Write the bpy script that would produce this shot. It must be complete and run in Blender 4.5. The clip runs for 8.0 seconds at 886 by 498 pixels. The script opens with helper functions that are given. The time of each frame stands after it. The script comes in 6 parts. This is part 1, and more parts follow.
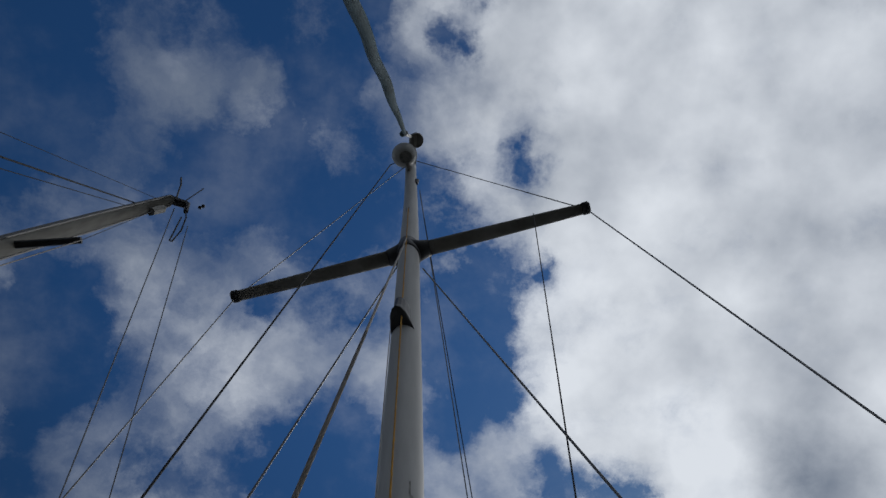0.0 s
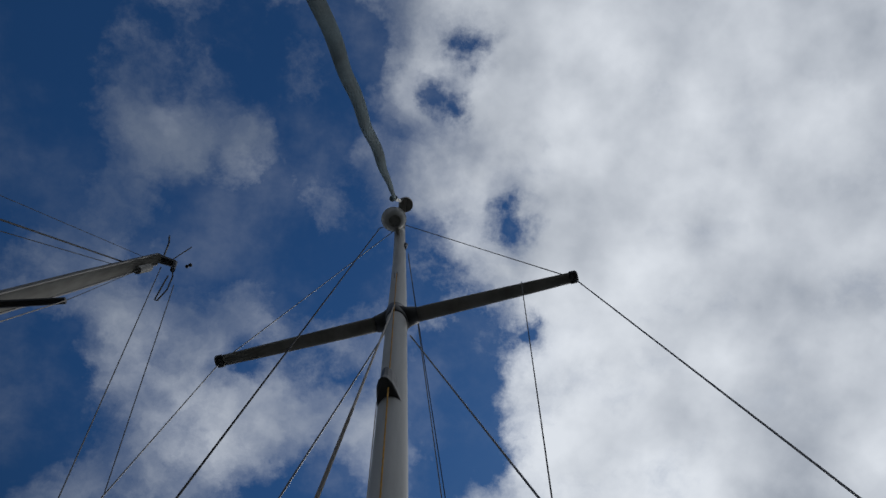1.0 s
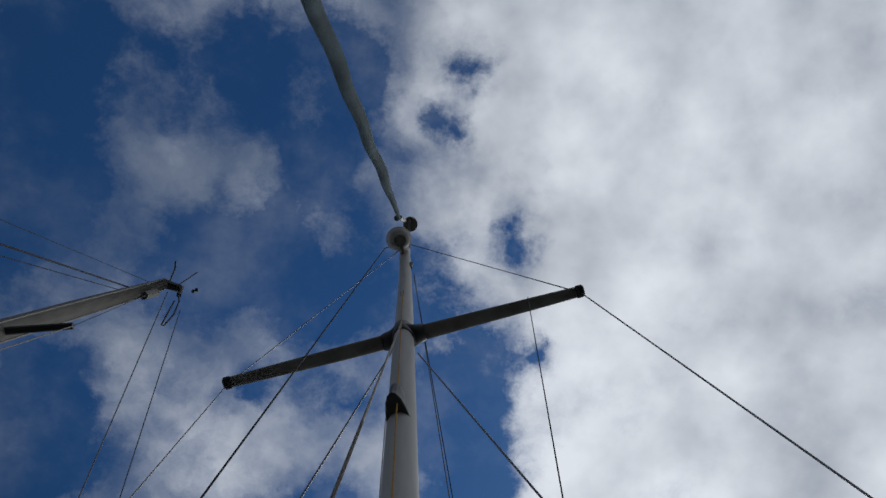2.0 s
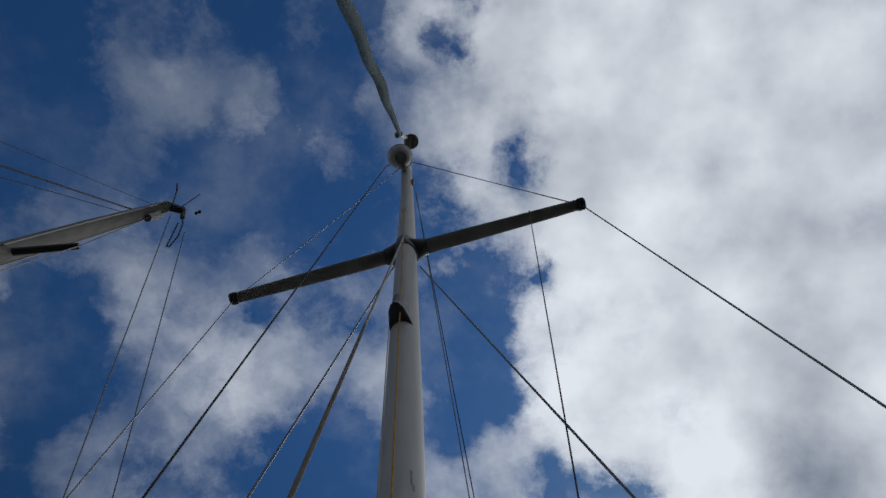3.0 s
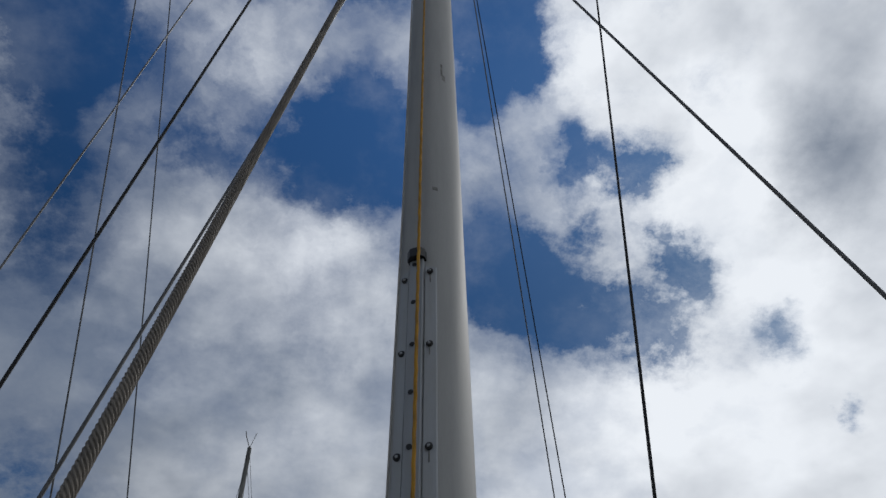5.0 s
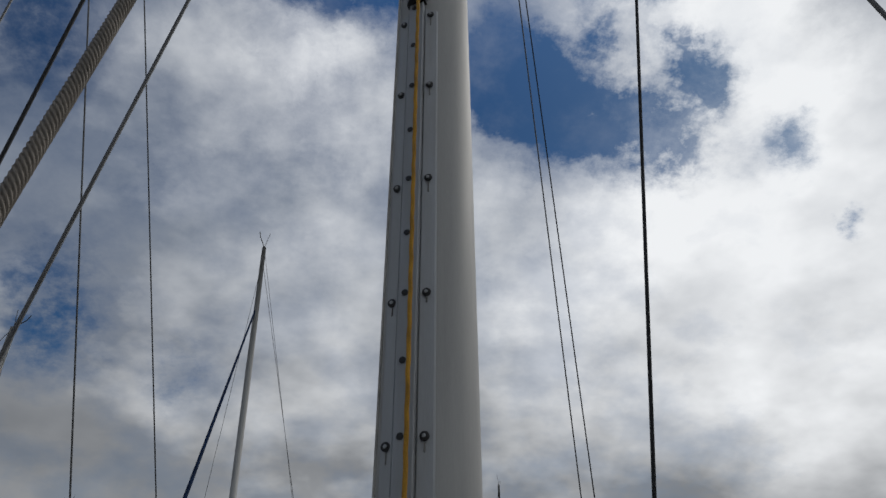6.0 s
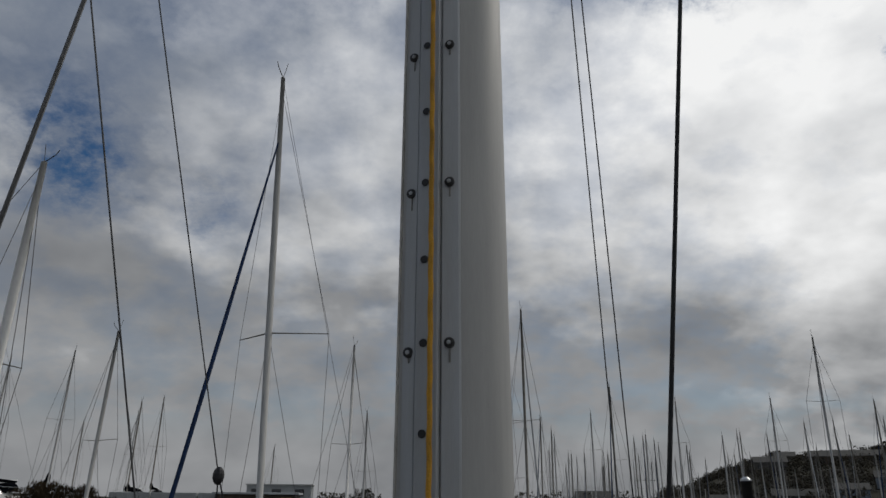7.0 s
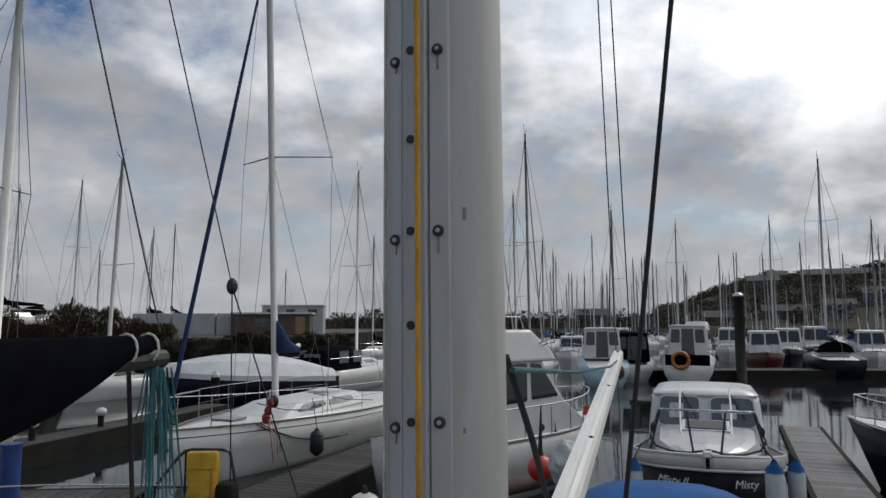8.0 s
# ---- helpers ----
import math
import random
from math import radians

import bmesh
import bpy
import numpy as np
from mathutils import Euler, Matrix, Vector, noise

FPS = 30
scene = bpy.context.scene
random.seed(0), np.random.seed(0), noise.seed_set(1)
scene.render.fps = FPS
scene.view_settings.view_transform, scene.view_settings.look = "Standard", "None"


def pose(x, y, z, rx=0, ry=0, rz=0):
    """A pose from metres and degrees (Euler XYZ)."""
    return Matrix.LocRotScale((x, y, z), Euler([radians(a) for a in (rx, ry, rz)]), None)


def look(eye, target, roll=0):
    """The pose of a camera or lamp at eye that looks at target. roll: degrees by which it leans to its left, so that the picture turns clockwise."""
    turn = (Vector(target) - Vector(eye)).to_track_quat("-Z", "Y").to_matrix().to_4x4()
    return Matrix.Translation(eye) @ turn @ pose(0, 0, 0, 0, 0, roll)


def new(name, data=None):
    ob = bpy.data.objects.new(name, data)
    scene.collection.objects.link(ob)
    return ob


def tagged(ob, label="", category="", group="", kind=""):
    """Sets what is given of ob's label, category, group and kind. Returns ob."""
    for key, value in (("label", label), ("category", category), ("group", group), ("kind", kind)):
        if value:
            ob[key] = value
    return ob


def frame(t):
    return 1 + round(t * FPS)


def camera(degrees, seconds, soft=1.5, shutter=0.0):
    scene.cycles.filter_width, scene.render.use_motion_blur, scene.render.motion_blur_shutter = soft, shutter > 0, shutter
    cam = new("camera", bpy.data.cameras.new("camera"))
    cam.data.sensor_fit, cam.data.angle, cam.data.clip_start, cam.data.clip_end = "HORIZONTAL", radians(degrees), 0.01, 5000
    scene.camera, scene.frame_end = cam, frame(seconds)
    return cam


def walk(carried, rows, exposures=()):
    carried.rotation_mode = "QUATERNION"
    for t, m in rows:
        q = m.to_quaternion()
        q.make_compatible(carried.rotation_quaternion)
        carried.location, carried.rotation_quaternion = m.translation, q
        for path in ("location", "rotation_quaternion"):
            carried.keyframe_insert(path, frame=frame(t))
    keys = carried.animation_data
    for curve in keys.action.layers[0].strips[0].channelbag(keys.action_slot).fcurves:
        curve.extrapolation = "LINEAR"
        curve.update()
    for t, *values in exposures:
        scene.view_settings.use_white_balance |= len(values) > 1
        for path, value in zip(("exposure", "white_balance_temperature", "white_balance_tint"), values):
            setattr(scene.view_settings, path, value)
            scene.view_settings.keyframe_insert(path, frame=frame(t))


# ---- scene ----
cam = camera(64.27, 8.0)
PATH = [
    (0, (-0.032, -1.121, 3.333), (0.065, -0.607, 5.263), -6.17),
    (0.5, (-0.038, -1.163, 3.333), (0.076, -0.738, 5.284), -9.81),
    (1, (-0.043, -1.177, 3.337), (0.076, -0.826, 5.302), -13.16),
    (1.2, (-0.040, -1.182, 3.333), (0.078, -0.857, 5.303), -14.59),
    (2.3, (-0.047, -1.131, 3.321), (0.050, -0.842, 5.297), -14.37),
    (2.5, (-0.042, -1.128, 3.318), (0.057, -0.775, 5.284), -11.58),
    (3, (-0.031, -1.093, 3.303), (0.074, -0.590, 5.236), -8.30),
    (3.5, (-0.037, -1.044, 3.293), (0.076, -0.334, 5.159), -5.94),
    (4, (-0.033, -1.003, 3.271), (0.070, -0.074, 5.039), -3.21),
    (4.2, (-0.040, -0.988, 3.259), (0.047, 0.020, 4.984), -1.81),
    (5.3, (-0.027, -0.883, 3.187), (0.045, 0.552, 4.578), -0.22),
    (5.5, (-0.025, -0.869, 3.174), (0.048, 0.648, 4.475), -0.08),
    (6, (-0.014, -0.839, 3.120), (0.052, 0.829, 4.222), 0.33),
    (6.5, (-0.015, -0.812, 3.075), (0.014, 0.973, 3.977), 0.72),
    (7, (-0.013, -0.788, 3.027), (-0.004, 1.092, 3.712), 0.57),
    (7.5, (-0.007, -0.772, 2.964), (-0.016, 1.171, 3.436), 0.31),
    (8, (0.005, -0.749, 2.901), (0.005, 1.240, 3.113), -0.08),
]
walk(cam, [(t, look(eye, target, roll)) for t, eye, target, roll in PATH], [(0, -0.25, 6070, 10), (2.5, -0.18, 6070, 10), (4, -0.10, 6110, 10), (5.5, 0.0, 6250, 10), (6.8, 0.0, 6550, 10), (7.5, 0.33, 6530, 10), (8, 0.70, 6480, 10)])

# ---- sky and sun ----
SUN = Vector((0.52, 0.50, 0.69)).normalized()
gaps_overhead = [
    (-0.482, 0.011, 0.876, 0.063, 1.20), (-0.458, 0.101, 0.883, 0.051, 1.10), (-0.483, 0.189, 0.855, 0.036, 0.70),
    (-0.303, -0.006, 0.953, 0.031, 0.60), (-0.302, 0.148, 0.942, 0.041, 0.80), (-0.249, 0.083, 0.965, 0.029, 0.60),
    (-0.120, 0.014, 0.993, 0.037, 1.20), (-0.168, 0.123, 0.978, 0.043, 1.10), (-0.179, 0.185, 0.966, 0.044, 1.10),
    (-0.129, 0.252, 0.959, 0.037, 1.00), (-0.069, 0.226, 0.972, 0.041, 1.10), (-0.251, 0.202, 0.947, 0.032, 0.70),
    (-0.019, 0.028, 0.999, 0.026, 0.90), (-0.068, 0.117, 0.991, 0.030, 0.50), (-0.086, -0.055, 0.995, 0.035, 0.60),
    (0.046, -0.030, 0.999, 0.025, 0.50),
    (-0.209, -0.029, 0.978, 0.037, 0.50), (-0.384, 0.001, 0.923, 0.031, 0.35),
    (-0.287, 0.216, 0.933, 0.046, 0.60),
]
gaps_small = [
    (-0.314, -0.092, 0.945, 0.042, 0.65), (-0.227, -0.102, 0.969, 0.040, 0.80), (-0.082, -0.109, 0.991, 0.042, 0.90),
    (-0.142, -0.125, 0.982, 0.031, 0.60), (0.055, -0.120, 0.991, 0.024, 0.55), (-0.434, -0.091, 0.896, 0.053, 0.60),
    (-0.458, -0.080, 0.885, 0.064, 0.90),
    (-0.410, 0.238, 0.880, 0.058, 0.45),
    (0.328, 0.602, 0.728, 0.070, 0.30), (0.428, 0.687, 0.587, 0.047, 0.30),
]
gaps_beside_mast = [
    (0.043, 0.171, 0.984, 0.036, 1.20), (0.051, 0.233, 0.971, 0.032, 0.90), (0.150, 0.126, 0.981, 0.027, 0.80),
    (0.111, 0.274, 0.955, 0.039, 1.20), (0.058, 0.324, 0.944, 0.042, 1.20), (0.131, 0.340, 0.931, 0.030, 1.00),
    (0.055, 0.391, 0.919, 0.034, 1.10), (0.112, 0.408, 0.906, 0.028, 0.80), (0.145, 0.449, 0.882, 0.028, 0.90),
    (0.076, 0.473, 0.878, 0.031, 0.80), (0.186, 0.277, 0.943, 0.018, 0.60), 
    (-0.121, 0.356, 0.926, 0.037, 1.00), (-0.059, 0.354, 0.933, 0.034, 0.90), (-0.190, 0.346, 0.919, 0.025, 0.70),
    (0.076, -0.113, 0.991, 0.029, 0.60),
    (0.134, 0.384, 0.914, 0.063, 0.40),
    (-0.132, 0.208, 0.969, 0.032, 0.60), (-0.065, 0.177, 0.982, 0.028, 0.50),
]
gaps_high = [
    (-0.450, 0.342, 0.825, 0.049, 1.20), (-0.427, 0.401, 0.811, 0.040, 0.90), (-0.347, 0.436, 0.830, 0.029, 0.50),
    (-0.476, 0.445, 0.758, 0.042, 1.00), (-0.315, 0.518, 0.795, 0.037, 0.85), (-0.246, 0.539, 0.805, 0.032, 0.70),
    (-0.449, 0.527, 0.722, 0.036, 0.45), (-0.061, 0.516, 0.854, 0.039, 1.20), (-0.097, 0.562, 0.821, 0.036, 1.10),
    (-0.026, 0.569, 0.822, 0.037, 0.90), (0.217, 0.539, 0.814, 0.031, 1.15), (0.291, 0.542, 0.789, 0.026, 1.10),
    (0.096, 0.666, 0.740, 0.038, 1.10), (0.157, 0.692, 0.705, 0.039, 1.20), (0.225, 0.615, 0.756, 0.023, 0.70),
    (0.351, 0.619, 0.703, 0.023, 0.65), 
    (0.289, 0.642, 0.710, 0.076, 0.28),
    (-0.458, 0.325, 0.827, 0.045, 0.60), (-0.408, 0.383, 0.829, 0.032, 0.50),
]
gaps_low = [
    (-0.136, 0.536, 0.833, 0.047, 1.10), (-0.061, 0.538, 0.841, 0.042, 1.00), (-0.166, 0.595, 0.786, 0.039, 0.65),
    (0.101, 0.670, 0.735, 0.038, 1.15), (0.173, 0.696, 0.697, 0.046, 1.25), (0.235, 0.712, 0.661, 0.037, 1.15),
    (0.336, 0.701, 0.629, 0.039, 1.25), (0.286, 0.685, 0.670, 0.033, 1.00), (0.365, 0.626, 0.689, 0.029, 0.75),
    (0.468, 0.642, 0.607, 0.027, 1.10), (0.529, 0.680, 0.508, 0.018, 0.60), (-0.469, 0.584, 0.663, 0.066, 0.55),
    (-0.441, 0.791, 0.424, 0.052, 0.60), (-0.346, 0.738, 0.580, 0.047, 0.32), (0.353, 0.847, 0.397, 0.015, 0.45),
    (-0.499, 0.741, 0.448, 0.060, 0.45), (-0.461, 0.808, 0.366, 0.041, 0.50), (-0.316, 0.876, 0.366, 0.040, 0.40),
]
bright_folds = [
    (0.335, 0.446, 0.830, 0.075, 0.28), (0.262, -0.032, 0.964, 0.062, 0.10), (0.093, 0.057, 0.994, 0.037, 0.22),
    (0.406, 0.526, 0.747, 0.061, 0.32), (0.213, 0.318, 0.924, 0.044, 0.20), (0.485, 0.577, 0.657, 0.037, 0.30),
    (0.431, 0.577, 0.693, 0.052, 0.25), (0.303, 0.788, 0.536, 0.078, 0.22), (0.408, 0.808, 0.426, 0.094, 0.16),
    (0.475, 0.822, 0.314, 0.090, 0.02), (-0.284, 0.382, 0.879, 0.055, 0.12),
    (-0.117, 0.690, 0.714, 0.084, 0.50), (-0.384, 0.642, 0.663, 0.067, 0.25), (-0.112, 0.697, 0.708, 0.097, 0.45),
    (0.208, 0.855, 0.476, 0.087, 0.25), (0.184, 0.868, 0.461, 0.082, 0.30), (-0.215, 0.439, 0.872, 0.091, 0.35),
]
dull_folds = [
    (0.488, 0.115, 0.865, 0.096, 0.16), (0.528, 0.425, 0.735, 0.053, 0.14), (0.538, 0.446, 0.715, 0.068, 0.16),
    (0.504, 0.480, 0.718, 0.048, 0.26), (0.389, 0.799, 0.458, 0.060, 0.14), (0.393, 0.882, 0.259, 0.079, 0.12),
    (-0.355, 0.096, 0.930, 0.059, 0.14), (-0.200, 0.050, 0.979, 0.049, 0.12), (-0.389, 0.734, 0.557, 0.098, 0.10),
    (-0.457, 0.784, 0.420, 0.072, 0.14), (-0.467, 0.805, 0.365, 0.075, 0.16),
]
world = bpy.data.worlds.new("sky")
scene.world = world
world.use_nodes = True
wt = world.node_tree
wt.nodes.clear()


def wmath(op, a, b=None, clamp=False):
    n = wt.nodes.new("ShaderNodeMath")
    n.operation, n.use_clamp = op, clamp
    for k, v in enumerate((a, b)):
        if v is None:
            continue
        if isinstance(v, (int, float)):
            n.inputs[k].default_value = v
        else:
            wt.links.new(v, n.inputs[k])
    return n.outputs[0]


def wvec(op, a, b, scale=None):
    n = wt.nodes.new("ShaderNodeVectorMath")
    n.operation = op
    for k, v in enumerate((a, b)):
        if v is None:
            continue
        if isinstance(v, (tuple, Vector)):
            n.inputs[k].default_value = v
        else:
            wt.links.new(v, n.inputs[k])
    if scale is not None:
        n.inputs["Scale"].default_value = scale
    return n


def wnoise(vec, scale, detail=6.0, rough=0.55, lac=2.1):
    n = wt.nodes.new("ShaderNodeTexNoise")
    n.inputs["Scale"].default_value, n.inputs["Detail"].default_value = scale, detail
    n.inputs["Roughness"].default_value, n.inputs["Lacunarity"].default_value = rough, lac
    wt.links.new(vec, n.inputs["Vector"])
    return n


def wramp(fac, lo, hi):
    n = wt.nodes.new("ShaderNodeMapRange")
    n.interpolation_type = "SMOOTHSTEP"
    n.inputs["From Min"].default_value, n.inputs["From Max"].default_value = lo, hi
    wt.links.new(fac, n.inputs["Value"])
    return n.outputs["Result"]


def wmix(fac, a, b):
    n = wt.nodes.new("ShaderNodeMix")
    n.data_type = "RGBA"
    if isinstance(fac, (int, float)):
        n.inputs["Factor"].default_value = fac
    else:
        wt.links.new(fac, n.inputs["Factor"])
    for k, v in (("A", a), ("B", b)):
        sock = [i for i in n.inputs if i.name == k and i.type == "RGBA"][0]
        if isinstance(v, tuple):
            sock.default_value = (*v, 1)
        else:
            wt.links.new(v, sock)
    return [o for o in n.outputs if o.type == "RGBA"][0]


coord = wt.nodes.new("ShaderNodeTexCoord")
ray_dir = wvec("NORMALIZE", coord.outputs["Generated"], None).outputs[0]
# the cloud layer lies flat overhead, so its texture is squeezed towards the horizon
sep = wt.nodes.new("ShaderNodeSeparateXYZ")
wt.links.new(ray_dir, sep.inputs[0])
lift = wmath("ADD", wmath("MAXIMUM", sep.outputs[2], 0.0), 0.42)
flat = wt.nodes.new("ShaderNodeCombineXYZ")
wt.links.new(wmath("DIVIDE", sep.outputs[0], lift), flat.inputs[0])
wt.links.new(wmath("DIVIDE", sep.outputs[1], lift), flat.inputs[1])
layer = flat.outputs[0]
warp = wvec("SUBTRACT", wnoise(layer, 9.0, 8.0, 0.65).outputs["Color"], (0.5, 0.5, 0.5)).outputs[0]
bent = wvec("NORMALIZE", wvec("ADD", ray_dir, wvec("SCALE", warp, None, 0.125).outputs[0]).outputs[0], None).outputs[0]


def blobs(rows):
    total = None
    for x, y, z, spread, weight in rows:
        d = wvec("DOT_PRODUCT", bent, (x, y, z)).outputs["Value"]
        g = wmath("EXPONENT", wmath("MULTIPLY", wmath("SUBTRACT", d, 1.0), 1 / spread**2))
        g = wmath("MULTIPLY", g, weight)
        total = g if total is None else wmath("ADD", total, g)
    return total


open_sky = wmath("ADD", wmath("ADD", wmath("ADD", blobs(gaps_overhead), blobs(gaps_small)), blobs(gaps_beside_mast)), wmath("ADD", blobs(gaps_high), blobs(gaps_low)))

billow = wnoise(layer, 4.6, 7.0, 0.52).outputs["Fac"]
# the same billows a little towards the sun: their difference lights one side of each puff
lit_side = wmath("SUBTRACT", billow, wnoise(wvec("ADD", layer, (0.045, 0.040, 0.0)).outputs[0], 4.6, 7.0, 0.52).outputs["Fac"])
wisps = wnoise(bent, 9.0, 7.0, 0.60).outputs["Fac"]
torn = wnoise(layer, 15.0, 9.0, 0.66).outputs["Fac"]
open_sky = wmath("MINIMUM", wmath("MULTIPLY", open_sky, wmath("ADD", 0.45, wmath("MULTIPLY", wramp(torn, 0.30, 0.70), 1.1))), 1.35)
# the right of the view is under one broad bank, the left under thin broken cloud
side = wramp(wvec("DOT_PRODUCT", bent, (0.90, -0.10, 0.30)).outputs["Value"], 0.24, 0.46)
low = wramp(sep.outputs[2], 0.86, 0.45)
lowest = wramp(sep.outputs[2], 0.52, 0.22)
calm = wmath("SUBTRACT", 1.0, wmath("MULTIPLY", low, 0.55))
cover = wmath("ADD", 0.74, wmath("ADD", wmath("MULTIPLY", side, 0.45), wmath("ADD", wmath("MULTIPLY", low, 0.20), wmath("MULTIPLY", lowest, 0.40))))
cover = wmath("ADD", cover, wmath("MULTIPLY", wmath("MULTIPLY", wmath("SUBTRACT", billow, 0.5), 1.3), calm))
cover = wmath("ADD", cover, wmath("MULTIPLY", wmath("MULTIPLY", wmath("SUBTRACT", wisps, 0.5), 1.5), calm))
cover = wmath("ADD", cover, wmath("MULTIPLY", wmath("MULTIPLY", wmath("SUBTRACT", torn, 0.5), 1.0), calm))
# unseen sky behind the camera, cleared of cloud to dim surfaces facing the view
behind = wramp(wvec("DOT_PRODUCT", ray_dir, (0.0, -0.95, -0.1)).outputs["Value"], 0.12, 0.62)
cover = wmath("SUBTRACT", cover, wmath("MULTIPLY", behind, 0.55))
cover = wmath("SUBTRACT", cover, wmath("MULTIPLY", open_sky, 0.92))
haze = wramp(wnoise(layer, 5.0, 6.0, 0.6).outputs["Fac"], 0.44, 0.84)
thin = wmath("ADD", 0.52, wmath("MULTIPLY", wramp(wnoise(layer, 7.0, 6.0, 0.55).outputs["Fac"], 0.30, 0.68), 0.34))
thin = wmath("MINIMUM", 1.0, wmath("ADD", thin, wmath("MAXIMUM", wmath("MULTIPLY", side, 0.4), wmath("MULTIPLY", low, 0.20))))
mask = wmath("MAXIMUM", wmath("MULTIPLY", wramp(cover, -0.18, 1.12), thin), wmath("MULTIPLY", wmath("MULTIPLY", haze, wmath("SUBTRACT", 1.0, side)), 0.30))
clear = wt.nodes.new("ShaderNodeTexSky")
clear.sky_type, clear.sun_disc = "NISHITA", False
clear.sun_elevation = math.asin(SUN.z)
clear.sun_rotation = math.atan2(SUN.x, SUN.y)
clear.air_density, clear.dust_density, clear.ozone_density = 1.0, 0.3, 1.6
deep = wt.nodes.new("ShaderNodeHueSaturation")
deep.inputs["Saturation"].default_value, deep.inputs["Value"].default_value = 1.16, 0.086
wt.links.new(clear.outputs[0], deep.inputs["Color"])
gam = wt.nodes.new("ShaderNodeGamma")
gam.inputs["Gamma"].default_value = 1.2
wt.links.new(deep.outputs["Color"], gam.inputs["Color"])
blue = wt.nodes.new("ShaderNodeVectorMath")
blue.operation = "MULTIPLY"
blue.inputs[1].default_value = (0.66, 0.90, 0.98)
wt.links.new(gam.outputs["Color"], blue.inputs[0])
blue = wvec("SCALE", blue.outputs[0], None)
wt.links.new(wmath("SUBTRACT", 1.0, wmath("MULTIPLY", wramp(sep.outputs[2], 0.93, 0.66), 0.42)), blue.inputs["Scale"])
mask = wmath("MAXIMUM", mask, wramp(sep.outputs[2], 0.26, 0.06))
# cloud: bright towards the hidden sun, grey where it is thick
near_sun = wramp(wvec("DOT_PRODUCT", ray_dir, SUN).outputs["Value"], 0.62, 0.99)
tall = wt.nodes.new("ShaderNodeMapping")
tall.inputs["Scale"].default_value = (1, 1, 1.7)
wt.links.new(ray_dir, tall.inputs["Vector"])
thick = wnoise(tall.outputs[0], 3.4, 5.0, 0.5).outputs["Fac"]
fold = wnoise(tall.outputs[0], 8.0, 3.0, 0.48).outputs["Fac"]
tone = wmath("ADD", wmath("MULTIPLY", near_sun, 0.26), 0.36)
tone = wmath("ADD", tone, wmath("MULTIPLY", wmath("SUBTRACT", thick, 0.5), 0.95))
tone = wmath("ADD", tone, wmath("MULTIPLY", wmath("SUBTRACT", fold, 0.5), 0.62))
tone = wmath("ADD", tone, wmath("MULTIPLY", side, 0.20))
tone = wmath("ADD", tone, wmath("MULTIPLY", wmath("MULTIPLY", lit_side, 0.95), calm))
tone = wmath("ADD", tone, wmath("SUBTRACT", wmath("MULTIPLY", blobs(bright_folds), 0.6), blobs(dull_folds)))
horizon_grey = wramp(sep.outputs[2], 0.42, 0.08)
tone = wmath("SUBTRACT", tone, wmath("MULTIPLY", horizon_grey, 0.42))
tone = wmath("MAXIMUM", tone, 0.17)
tone = wmath("ADD", tone, wmath("MULTIPLY", wmath("SUBTRACT", wmath("ADD", thick, fold), 0.96), wmath("MULTIPLY", lowest, 0.30)))
under = wmix(wramp(sep.outputs[2], 0.62, 0.25), (0.09, 0.125, 0.185), (0.112, 0.12, 0.132))
cloud = wmix(tone, under, (0.87, 0.88, 0.885))
sky_col = wmix(mask, blue.outputs[0], cloud)
back = wt.nodes.new("ShaderNodeBackground")
wt.links.new(sky_col, back.inputs["Color"])
back.inputs["Strength"].default_value = 1.0
wout = wt.nodes.new("ShaderNodeOutputWorld")
wt.links.new(back.outputs[0], wout.inputs["Surface"])

sun = new("sun", bpy.data.lights.new("sun", "SUN"))
sun.data.energy, sun.data.angle, sun.data.color = 0.6, radians(12), (1.0, 0.95, 0.87)
sun.matrix_world = look(SUN * 50, (0, 0, 0))

